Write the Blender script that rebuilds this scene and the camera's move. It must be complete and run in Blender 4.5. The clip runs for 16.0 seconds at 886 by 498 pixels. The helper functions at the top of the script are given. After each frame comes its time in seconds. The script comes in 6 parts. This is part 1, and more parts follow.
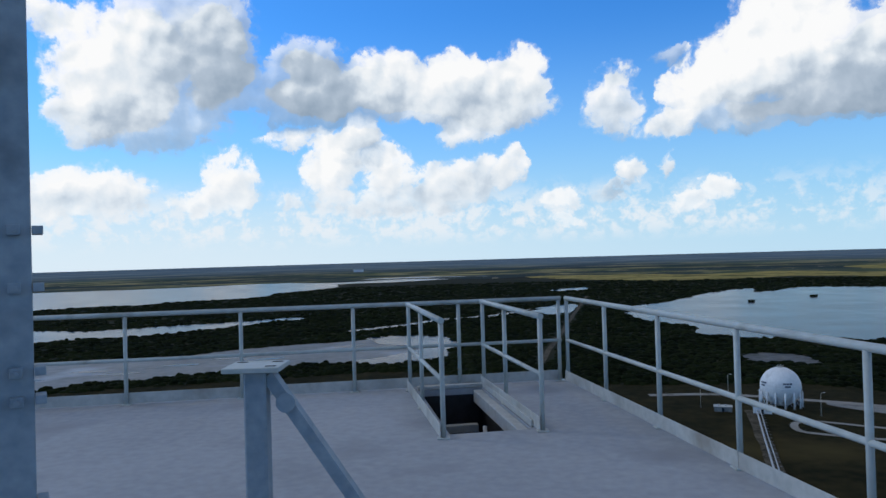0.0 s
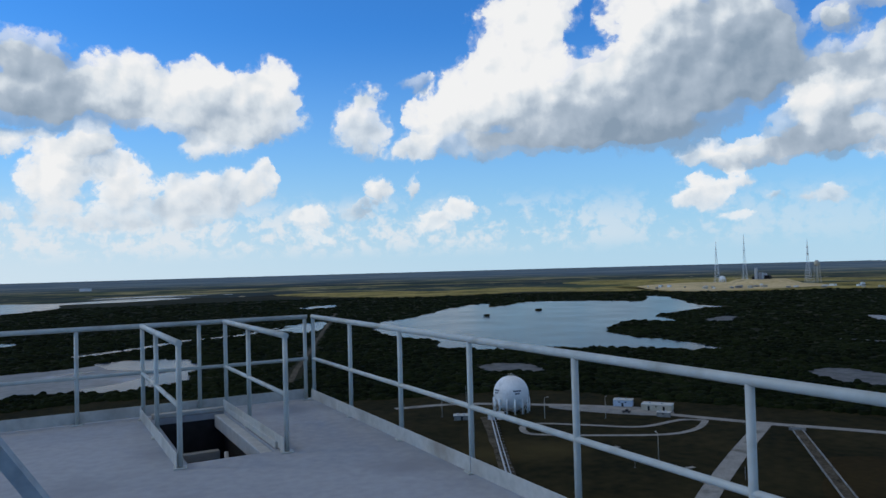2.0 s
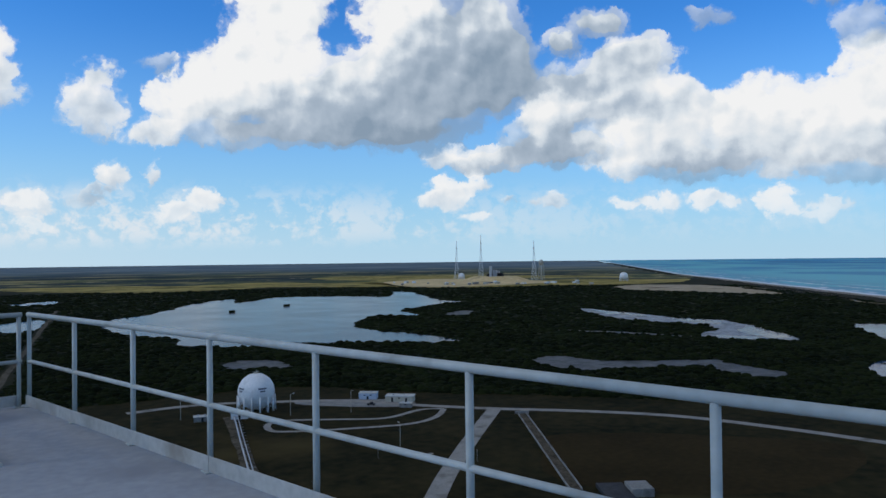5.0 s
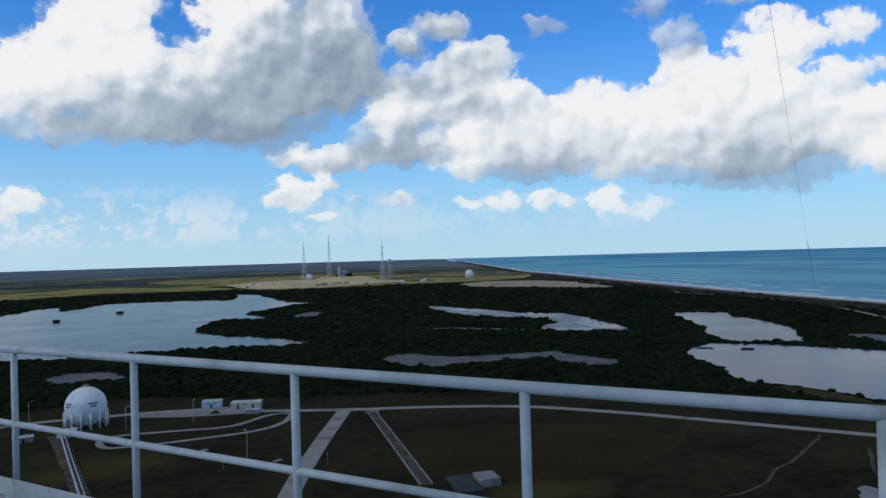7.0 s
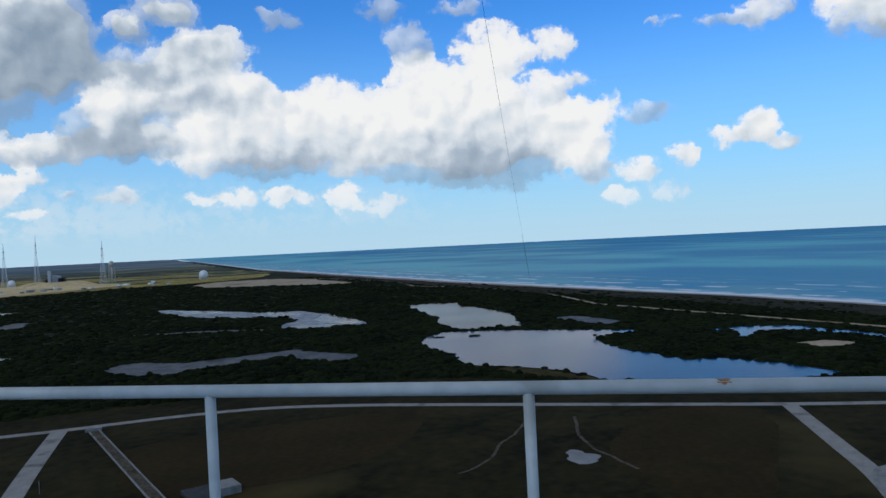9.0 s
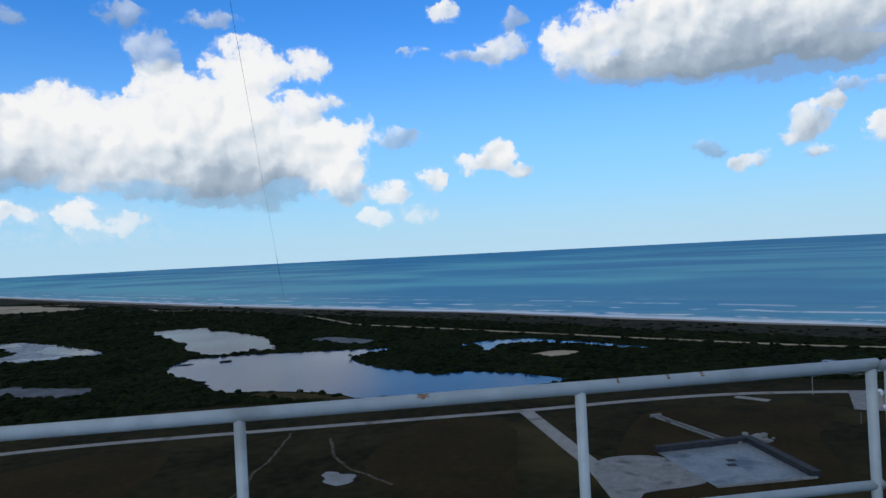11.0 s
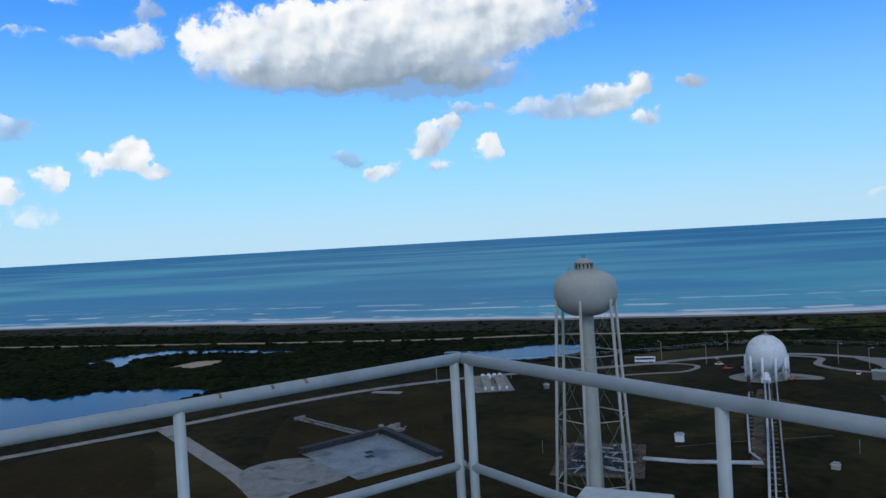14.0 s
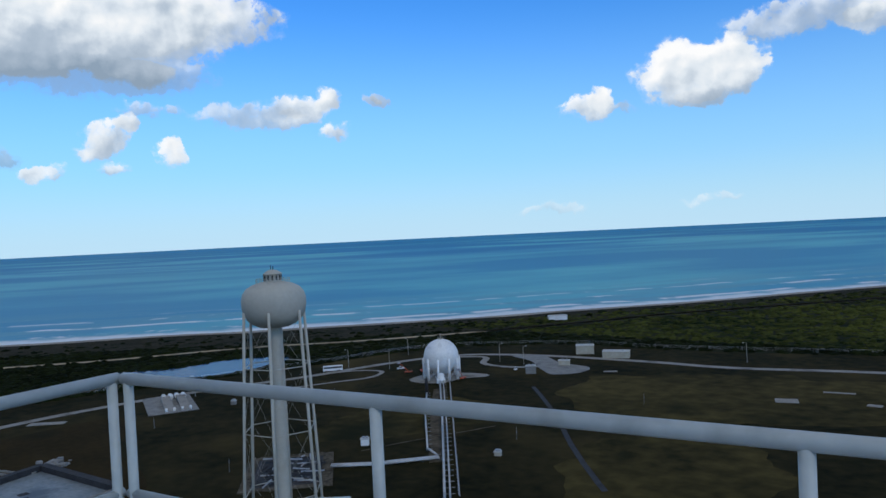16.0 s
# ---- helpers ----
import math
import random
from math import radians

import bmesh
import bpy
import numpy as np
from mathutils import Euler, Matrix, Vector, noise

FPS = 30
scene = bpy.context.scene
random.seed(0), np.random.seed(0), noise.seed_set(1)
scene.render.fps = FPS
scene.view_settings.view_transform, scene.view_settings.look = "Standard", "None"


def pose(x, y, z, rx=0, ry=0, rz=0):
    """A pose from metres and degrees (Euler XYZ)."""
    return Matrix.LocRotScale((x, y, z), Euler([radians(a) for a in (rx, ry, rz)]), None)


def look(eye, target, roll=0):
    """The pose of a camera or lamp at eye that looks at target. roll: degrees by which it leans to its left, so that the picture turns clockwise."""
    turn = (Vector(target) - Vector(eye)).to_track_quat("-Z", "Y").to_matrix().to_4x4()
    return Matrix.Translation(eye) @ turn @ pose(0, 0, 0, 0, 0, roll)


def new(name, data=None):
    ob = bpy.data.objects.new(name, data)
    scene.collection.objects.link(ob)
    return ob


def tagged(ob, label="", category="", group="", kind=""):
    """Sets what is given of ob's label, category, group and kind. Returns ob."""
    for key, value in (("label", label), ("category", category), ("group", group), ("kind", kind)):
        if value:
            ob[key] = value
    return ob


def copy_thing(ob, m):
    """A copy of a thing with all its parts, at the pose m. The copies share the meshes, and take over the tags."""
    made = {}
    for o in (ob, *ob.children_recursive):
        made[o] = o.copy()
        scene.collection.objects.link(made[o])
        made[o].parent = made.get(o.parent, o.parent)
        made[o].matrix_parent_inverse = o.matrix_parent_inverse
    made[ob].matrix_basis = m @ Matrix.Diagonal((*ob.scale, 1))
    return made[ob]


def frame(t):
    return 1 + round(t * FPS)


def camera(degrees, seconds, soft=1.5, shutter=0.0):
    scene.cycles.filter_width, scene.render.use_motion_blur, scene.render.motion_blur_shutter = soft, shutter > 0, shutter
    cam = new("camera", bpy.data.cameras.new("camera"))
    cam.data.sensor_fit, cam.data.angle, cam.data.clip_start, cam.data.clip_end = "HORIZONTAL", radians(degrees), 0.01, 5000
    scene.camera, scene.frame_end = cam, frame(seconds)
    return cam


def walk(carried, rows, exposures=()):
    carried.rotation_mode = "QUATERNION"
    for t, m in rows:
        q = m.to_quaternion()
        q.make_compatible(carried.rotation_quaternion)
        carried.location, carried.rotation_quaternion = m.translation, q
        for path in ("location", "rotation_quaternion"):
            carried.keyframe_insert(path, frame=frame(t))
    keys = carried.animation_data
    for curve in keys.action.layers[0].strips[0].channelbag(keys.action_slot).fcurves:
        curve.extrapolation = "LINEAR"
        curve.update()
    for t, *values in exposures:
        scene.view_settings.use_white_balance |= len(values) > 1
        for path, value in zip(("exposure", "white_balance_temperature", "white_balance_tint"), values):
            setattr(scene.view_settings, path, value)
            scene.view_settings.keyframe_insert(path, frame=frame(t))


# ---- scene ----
cam = camera(62.23, 16.0)
EYE = 86.0
# seconds, x, y, z, pitch, roll, yaw
PATH = [
    (0.0, -0.055, 0.463, 85.980, 0.64, 1.64, 0.21),
    (0.5, -0.050, 0.444, 85.983, 1.10, 1.26, -4.65),
    (1.0, -0.047, 0.432, 85.986, 1.33, 1.05, -8.50),
    (1.5, -0.046, 0.418, 85.988, 1.23, 1.26, -13.36),
    (2.0, -0.033, 0.421, 85.987, 1.48, 1.56, -19.18),
    (2.5, -0.033, 0.394, 85.994, 1.29, 1.61, -23.57),
    (3.0, -0.058, 0.361, 85.989, 1.62, 1.24, -27.41),
    (3.5, -0.068, 0.372, 85.997, 1.50, 1.18, -31.32),
    (4.0, -0.086, 0.309, 85.996, 0.97, 0.89, -34.02),
    (6.5, -0.027, 0.229, 86.002, 0.81, 1.41, -46.65),
    (7.0, -0.007, 0.153, 85.999, 0.50, 1.64, -50.34),
    (7.5, 0.039, 0.114, 86.000, 0.59, 1.68, -54.81),
    (8.0, 0.055, 0.056, 85.997, 0.03, 1.84, -59.42),
    (8.5, 0.071, 0.003, 85.996, -0.13, 2.12, -64.80),
    (9.0, 0.089, -0.051, 85.995, -0.49, 2.78, -70.53),
    (11.5, 0.020, -0.309, 86.011, 0.00, 2.60, -93.61),
    (12.0, 0.026, -0.385, 86.007, -0.57, 2.37, -98.05),
    (12.5, 0.029, -0.405, 86.007, -0.52, 2.81, -103.58),
    (13.0, 0.033, -0.407, 86.010, -0.30, 3.63, -108.49),
    (13.5, 0.055, -0.410, 86.013, -0.78, 2.90, -112.72),
    (14.0, 0.061, -0.414, 86.013, -0.80, 3.25, -116.80),
    (14.5, 0.041, -0.433, 86.014, -0.69, 3.35, -121.98),
    (15.0, 0.032, -0.453, 86.012, -0.96, 3.00, -128.18),
    (15.5, 0.003, -0.455, 86.010, -0.94, 2.75, -136.00),
    (16.0, -0.044, -0.447, 86.012, -1.18, 2.74, -140.73),
]
EXPOSURES = [(0.0, -0.03), (1.5, -0.15), (9.0, -0.15), (12.0, -0.08), (16.0, 0.0)]
walk(cam, [(t, pose(x, y, z, 90 + p, r, w)) for t, x, y, z, p, r, w in PATH], EXPOSURES)

# ---- sky and sun ----
SUN_AZ, SUN_EL = -72.0, 36.0
world = bpy.data.worlds.new("sky")
scene.world = world
world.use_nodes = True
wt = world.node_tree
wt.nodes.clear()


def wmath(op, a, b=None, c=None, clamp=False):
    n = wt.nodes.new("ShaderNodeMath")
    n.operation, n.use_clamp = op, clamp
    for i, v in enumerate((a, b, c)):
        if v is None:
            continue
        if isinstance(v, (int, float)):
            n.inputs[i].default_value = v
        else:
            wt.links.new(v, n.inputs[i])
    return n.outputs[0]


def wvec(op, a, b=None, c=None, scale=None):
    n = wt.nodes.new("ShaderNodeVectorMath")
    n.operation = op
    for i, v in enumerate((a, b, c)):
        if v is None:
            continue
        if isinstance(v, tuple):
            n.inputs[i].default_value = v
        else:
            wt.links.new(v, n.inputs[i])
    if scale is not None:
        if isinstance(scale, (int, float)):
            n.inputs["Scale"].default_value = scale
        else:
            wt.links.new(scale, n.inputs["Scale"])
    return n.outputs["Value"] if op in ("DOT_PRODUCT", "LENGTH") else n.outputs["Vector"]


def wnoise(vec, scale, detail, rough=0.55):
    n = wt.nodes.new("ShaderNodeTexNoise")
    n.noise_dimensions = "2D"
    n.inputs["Scale"].default_value, n.inputs["Detail"].default_value, n.inputs["Roughness"].default_value = scale, detail, rough
    wt.links.new(vec, n.inputs["Vector"])
    return n


def wmap(v, a, b, c, d, smooth=True):
    n = wt.nodes.new("ShaderNodeMapRange")
    n.interpolation_type = "SMOOTHSTEP" if smooth else "LINEAR"
    wt.links.new(v, n.inputs[0])
    for i, x in enumerate((a, b, c, d)):
        n.inputs[i + 1].default_value = x
    return n.outputs[0]


def wmix(fac, a, b):
    n = wt.nodes.new("ShaderNodeMix")
    n.data_type = "RGBA"
    for i, v in ((0, fac), (6, a), (7, b)):
        if isinstance(v, tuple):
            n.inputs[i].default_value = (*v, 1)
        else:
            wt.links.new(v, n.inputs[i])
    return n.outputs[2]


CLOUDS = {}
# cumulus by groups: azimuth, elevation, half width, half height (degrees) and whiteness of each swelling
CLOUDS["west"] = [(-24.1, 14.0, 4.1, 4.2, 0.85), (-19.1, 16.6, 4.5, 4.6, 0.55), (-22.3, 10.4, 5.3, 2.2, 0.55), (-26.0, 10.2, 2.3, 1.7, 0.85), (-16.7, 14.8, 2.2, 3.6, 0.50), (-28.3, 17.1, 1.7, 1.1, 0.80)]
CLOUDS["row"] = [(-10.9, 12.7, 4.3, 2.6, 0.38), (-10.1, 15.4, 2.4, 1.4, 0.55), (-4.0, 13.8, 2.9, 1.9, 0.85), (1.4, 14.1, 1.9, 1.7, 0.90), (6.4, 13.8, 2.1, 2.0, 0.90), (-0.5, 12.4, 4.9, 2.0, 0.70), (5.2, 11.4, 3.3, 1.6, 0.75), (2.1, 9.6, 2.6, 0.9, 0.75), (-9.7, 9.3, 4.7, 0.7, 0.80), (-6.3, 9.6, 1.3, 1.2, 0.70), (-7.1, 12.5, 4.8, 1.9, 0.50), (3.1, 12.3, 4.8, 2.1, 0.75)]
CLOUDS["puff"] = [(13.0, 10.9, 2.0, 2.0, 0.75), (13.7, 13.4, 1.2, 0.9, 0.80), (17.4, 14.2, 1.4, 0.6, 0.45)]
CLOUDS["low_west"] = [(-16.3, 6.4, 2.0, 2.0, 0.90), (-17.8, 4.4, 2.6, 1.0, 0.80), (-24.7, 5.3, 3.3, 1.8, 0.80), (-27.9, 4.9, 2.1, 1.6, 0.75), (-8.7, 7.0, 2.1, 2.1, 0.90), (-4.2, 6.7, 1.8, 1.7, 0.85), (-0.2, 5.7, 2.2, 1.7, 0.75), (2.9, 6.1, 2.1, 1.7, 0.75), (5.3, 6.9, 1.0, 1.5, 0.85), (-6.3, 8.6, 2.0, 1.2, 0.65), (9.4, 4.2, 1.4, 0.9, 0.80)]
CLOUDS["low_mid"] = [(14.5, 6.2, 1.0, 1.1, 0.85), (16.9, 6.6, 0.4, 0.9, 0.75), (20.1, 4.4, 1.9, 1.2, 0.85), (18.1, 3.5, 1.4, 0.7, 0.75), (12.8, 4.5, 1.3, 0.8, 0.60), (9.3, 2.6, 1.1, 0.5, 0.75), (-3.8, 4.2, 6.6, 1.1, 0.65), (-12.2, 4.4, 1.2, 0.6, 0.75)]
CLOUDS["great"] = [(17.0, 9.3, 2.2, 0.9, 0.85), (18.5, 11.4, 1.9, 1.9, 0.95), (21.7, 13.1, 2.8, 2.6, 1.00), (25.3, 16.4, 3.2, 4.1, 1.00), (27.6, 19.3, 2.7, 2.0, 0.95), (35.4, 17.7, 3.2, 3.6, 0.95), (39.5, 17.5, 3.7, 3.6, 0.50), (43.1, 17.3, 2.3, 3.0, 0.50), (43.9, 14.0, 2.6, 2.7, 0.35), (36.3, 12.5, 7.0, 3.2, 0.42), (27.4, 11.0, 7.0, 2.1, 0.45), (34.9, 9.4, 5.7, 1.2, 0.08), (22.1, 9.3, 5.2, 0.9, 0.55), (31.4, 12.4, 6.6, 3.2, 0.75), (39.4, 14.7, 5.2, 3.3, 0.50)]
CLOUDS["great_tail"] = [(53.2, 15.0, 2.6, 1.3, 0.60), (49.4, 13.1, 3.0, 0.9, 0.45), (48.1, 16.0, 1.6, 1.0, 0.45), (51.2, 17.3, 1.8, 1.0, 0.55), (47.4, 11.0, 2.4, 1.4, 0.95), (54.5, 12.0, 3.6, 1.6, 0.70), (41.4, 7.7, 4.3, 0.8, 0.65), (47.3, 8.3, 3.7, 1.3, 0.40)]
CLOUDS["ridge_a"] = [(53.1, 14.4, 3.3, 1.6, 0.75), (54.3, 11.1, 4.1, 2.0, 0.85), (47.6, 11.0, 2.1, 1.2, 1.00), (46.9, 8.9, 3.6, 1.6, 0.45), (41.2, 7.7, 4.2, 0.7, 0.70), (53.3, 8.0, 3.9, 1.9, 0.85), (57.3, 6.7, 4.0, 1.2, 0.30), (62.7, 10.6, 3.4, 2.2, 1.00), (63.9, 7.5, 3.9, 1.8, 0.75), (50.0, 12.4, 4.7, 2.3, 0.55), (58.7, 9.1, 4.8, 2.4, 0.75), (67.0, 8.9, 5.2, 2.3, 0.85)]
CLOUDS["ridge_b"] = [(69.3, 12.4, 2.6, 2.0, 0.95), (75.0, 14.1, 2.8, 2.3, 1.00), (72.6, 10.3, 4.2, 2.4, 0.85), (79.4, 14.4, 1.9, 1.1, 0.95), (79.9, 11.7, 2.4, 1.0, 0.80), (68.7, 15.3, 1.8, 1.5, 0.50), (70.3, 5.6, 5.1, 1.1, 0.35), (75.3, 5.7, 4.3, 1.6, 0.35), (80.8, 7.8, 2.8, 2.2, 1.00), (82.9, 9.5, 1.6, 0.9, 1.00), (82.2, 5.4, 2.2, 1.3, 0.70), (77.1, 8.7, 4.4, 2.5, 0.75), (71.7, 7.8, 4.6, 1.9, 0.70)]
CLOUDS["wisps"] = [(58.9, 17.0, 1.4, 0.7, 0.40), (66.4, 17.6, 1.6, 0.8, 0.40), (72.4, 17.6, 1.9, 0.6, 0.50), (50.2, 17.5, 2.1, 1.0, 0.45), (47.8, 16.3, 0.9, 0.7, 0.50)]
CLOUDS["tail"] = [(86.6, 8.9, 1.7, 0.7, 0.50), (88.9, 5.6, 0.9, 0.9, 0.85), (85.8, 4.7, 1.4, 0.8, 0.80), (84.5, 2.9, 1.4, 0.7, 0.80), (87.8, 3.2, 1.5, 0.6, 0.55), (93.9, 7.3, 1.0, 1.0, 0.90), (92.6, 6.7, 1.8, 0.6, 0.80), (95.6, 6.2, 1.1, 0.5, 0.75)]
CLOUDS["low_east"] = [(39.1, 5.2, 1.6, 1.1, 0.85), (41.2, 6.1, 1.3, 0.9, 0.95), (37.9, 4.5, 1.2, 0.6, 0.75), (41.0, 3.2, 1.0, 0.5, 0.80), (46.8, 4.3, 1.6, 0.7, 0.70), (52.4, 4.2, 1.2, 0.5, 0.80), (55.4, 4.2, 1.7, 0.7, 0.85), (59.4, 4.0, 1.9, 0.9, 0.85), (63.2, 3.6, 1.2, 1.4, 1.00), (65.9, 3.1, 1.6, 0.8, 0.65), (43.6, 4.6, 0.7, 0.3, 0.60)]
CLOUDS["fair_a"] = [(101.0, 15.4, 2.8, 1.9, 0.95), (105.8, 16.1, 2.7, 1.9, 0.85), (110.2, 15.5, 5.3, 2.6, 0.85), (116.8, 16.2, 7.3, 2.6, 0.80), (124.0, 16.3, 4.9, 1.7, 0.75), (114.4, 12.0, 6.5, 1.2, 0.12), (103.4, 12.8, 4.1, 1.0, 0.50), (120.4, 12.0, 3.6, 1.0, 0.50), (108.3, 13.4, 7.0, 1.7, 0.50), (116.7, 14.2, 7.3, 1.8, 0.70)]
CLOUDS["fair_b"] = [(94.6, 15.1, 2.1, 1.0, 0.70), (92.1, 14.8, 1.4, 0.4, 0.50), (95.6, 17.0, 1.1, 0.7, 0.50), (90.3, 17.9, 1.2, 0.8, 0.80), (88.0, 15.3, 1.4, 0.3, 0.60), (119.4, 9.9, 2.5, 0.4, 0.55), (126.8, 9.5, 4.0, 0.9, 0.60), (130.4, 9.9, 2.1, 0.9, 0.80), (132.3, 10.9, 1.1, 0.8, 0.85), (132.6, 8.1, 1.3, 0.5, 0.80), (136.1, 10.6, 0.9, 0.3, 0.50)]
CLOUDS["fair_c"] = [(116.6, 7.9, 1.6, 1.0, 0.80), (117.9, 8.9, 0.8, 0.6, 0.85), (115.3, 6.8, 1.2, 0.5, 0.75), (116.8, 5.8, 1.0, 0.4, 0.70), (120.8, 6.9, 0.8, 0.8, 0.85), (110.1, 6.6, 1.2, 0.7, 0.45), (112.2, 5.4, 1.4, 0.4, 0.75)]
CLOUDS["east"] = [(160.3, 10.7, 3.9, 2.0, 0.80), (162.5, 11.3, 2.1, 1.6, 0.95), (158.8, 11.9, 2.3, 1.2, 0.95), (160.4, 9.2, 2.3, 0.6, 0.50), (152.3, 9.0, 2.1, 0.8, 0.80), (153.1, 9.6, 1.0, 0.7, 0.95), (155.0, 8.8, 1.0, 0.3, 0.50), (167.7, 13.6, 5.0, 1.2, 0.65), (171.4, 13.2, 1.9, 1.1, 0.70), (149.4, 1.6, 2.6, 0.3, 0.45), (161.0, 1.6, 2.7, 0.2, 0.45), (136.0, 10.4, 0.9, 0.3, 0.60)]

coord = wt.nodes.new("ShaderNodeTexCoord")
sep = wt.nodes.new("ShaderNodeSeparateXYZ")
wt.links.new(coord.outputs["Generated"], sep.inputs[0])
azim = wmath("MULTIPLY", wmath("ARCTAN2", sep.outputs[0], sep.outputs[1]), 57.29578)
elev = wmath("MULTIPLY", wmath("ARCSINE", sep.outputs[2]), 57.29578)
comb = wt.nodes.new("ShaderNodeCombineXYZ")
wt.links.new(azim, comb.inputs[0])
wt.links.new(elev, comb.inputs[1])
flat = comb.outputs[0]
bend = wnoise(flat, 0.34, 9, 0.60)
shift = wvec("MULTIPLY", wvec("SUBTRACT", bend.outputs["Color"], (0.5, 0.5, 0.5)), (3.0, 2.2, 0.0))
warped = wvec("ADD", flat, shift)


def wcells(vec, scale, detail):
    n = wt.nodes.new("ShaderNodeTexVoronoi")
    n.voronoi_dimensions, n.feature = "2D", "SMOOTH_F1"
    n.normalize = True
    n.inputs["Smoothness"].default_value = 0.3
    n.inputs["Scale"].default_value, n.inputs["Detail"].default_value, n.inputs["Roughness"].default_value = scale, detail, 0.6
    wt.links.new(vec, n.inputs["Vector"])
    return n.outputs["Distance"]


# rounded heads of the cumulus, and their slopes towards the sun
slight = wvec("ADD", flat, wvec("SCALE", shift, scale=0.45))
head = wcells(slight, 0.42, 3.0)
swell = wvec("ADD", flat, wvec("SCALE", shift, scale=0.3))
relief = wmath("SUBTRACT", wcells(wvec("ADD", swell, (-0.45, 0.60, 0.0)), 0.30, 1.0), wcells(swell, 0.30, 1.0))
puff = wnoise(slight, 0.75, 8, 0.62)
swirl = wnoise(swell, 0.5, 4, 0.5)
swirl_sun = wnoise(wvec("ADD", swell, (-0.35, 0.45, 0.0)), 0.5, 4, 0.5)
grain = wmath("SUBTRACT", swirl.outputs[0], swirl_sun.outputs[0])
total, edge = None, None
for group in CLOUDS.values():
    for a, e, ra, re, white in group:
        # small puffs are thin, great heaps thick
        thick = min(1.15, 0.58 + 0.22 * re)
        k = math.sqrt(thick)
        ra, re = max(ra * 1.25 + 0.12, 0.6) / k, max(re * 1.25 + 0.12, 0.5) / k
        q = wvec("MULTIPLY_ADD", warped, (1 / ra, 1 / re, 0.0), (-a / ra, -e / re, white))
        w = wmath("MAXIMUM", wmath("SUBTRACT", thick + white * white, wvec("DOT_PRODUCT", q, q)), 0.0)
        edge = w if edge is None else wmath("ADD", edge, w)
        v = wvec("SCALE", q, scale=w)
        total = v if total is None else wvec("ADD", total, v)
parts = wt.nodes.new("ShaderNodeSeparateXYZ")
wt.links.new(total, parts.inputs[0])
safe = wmath("MAXIMUM", edge, 0.02)
out_x, out_y = wmath("DIVIDE", parts.outputs[0], safe), wmath("DIVIDE", parts.outputs[1], safe)
white_mean = wmath("DIVIDE", parts.outputs[2], safe)
# tops are knobbly, bases flat and soft
knob = wmath("MULTIPLY", wmath("SUBTRACT", 0.34, head), wmap(out_y, -0.6, 0.3, 0.4, 1.5))
knob = wmath("ADD", knob, wmath("MULTIPLY", wmath("SUBTRACT", puff.outputs[0], 0.5), 1.25))
dense = wmath("ADD", edge, wmath("MULTIPLY", knob, wmap(edge, 0.0, 0.25, 0.0, 1.0)))
firm = wmap(white_mean, 0.4, 0.85, 0.62, 1.0)
fringe = wmap(dense, 0.08, 0.85, 0.0, 0.75)
core = wmap(dense, 0.27, 0.60, 0.0, 1.0)
cover = wmath("MULTIPLY", wmath("MAXIMUM", fringe, wmath("MULTIPLY", core, wmap(dense, 0.3, 1.0, 0.80, 1.0))), firm)
cover = wmath("MAXIMUM", cover, wmap(edge, 0.65, 1.2, 0.0, 1.0))
lit = wmath("SUBTRACT", wmath("MULTIPLY_ADD", white_mean, 1.30, -0.22), wmap(azim, 88.0, 106.0, 0.0, 0.12))
lit = wmath("ADD", lit, wmath("MULTIPLY_ADD", out_y, 0.36, wmath("MULTIPLY", out_x, -0.12)))
lit = wmath("ADD", lit, wmath("MULTIPLY", relief, wmap(out_y, -0.5, 0.5, 0.6, 1.35)))
lit = wmath("ADD", lit, wmath("MULTIPLY", grain, 0.45))
lit = wmath("SUBTRACT", lit, wmap(edge, 1.3, 3.6, 0.0, 0.28))
lit = wmath("ADD", lit, wmap(elev, 1.8, 5.0, 0.5, 0.0))
ramp = wt.nodes.new("ShaderNodeValToRGB")
ramp.color_ramp.elements[0].position, ramp.color_ramp.elements[0].color = 0.02, (0.27, 0.36, 0.47, 1)
ramp.color_ramp.elements[1].position, ramp.color_ramp.elements[1].color = 0.96, (0.98, 0.985, 0.99, 1)
mid = ramp.color_ramp.elements.new(0.42)
mid.color = (0.46, 0.55, 0.66, 1)
mid = ramp.color_ramp.elements.new(0.68)
mid.color = (0.74, 0.81, 0.88, 1)
wt.links.new(lit, ramp.inputs[0])
# small fair-weather clouds low over the land
low_flat = wvec("ADD", wvec("MULTIPLY", flat, (1.0, 1.15, 0.0)), wvec("SCALE", shift, scale=0.5))
low_head = wcells(low_flat, 0.62, 3.0)
low_group = wnoise(flat, 0.16, 2, 0.5)
low = wnoise(low_flat, 1.1, 7, 0.62)
low_dense = wmath("ADD", wmath("SUBTRACT", wmath("MULTIPLY_ADD", low_group.outputs[0], 0.9, 0.10), wmath("MULTIPLY", low_head, 1.2)), wmath("MULTIPLY", low.outputs[0], 0.8))
low_band = wmath("MULTIPLY", wmap(elev, 0.6, 2.4, 0.0, 1.0), wmap(elev, 3.2, 6.4, 1.0, 0.0))
low_band = wmath("MULTIPLY", low_band, wmap(azim, 8.0, 60.0, 1.0, 0.22))
low_band = wmath("MULTIPLY", low_band, wmap(azim, 60.0, 80.0, 1.0, 0.0))
low_cover = wmath("MULTIPLY", wmap(low_dense, 0.42, 0.80, 0.0, 0.85), low_band)
sky = wt.nodes.new("ShaderNodeTexSky")
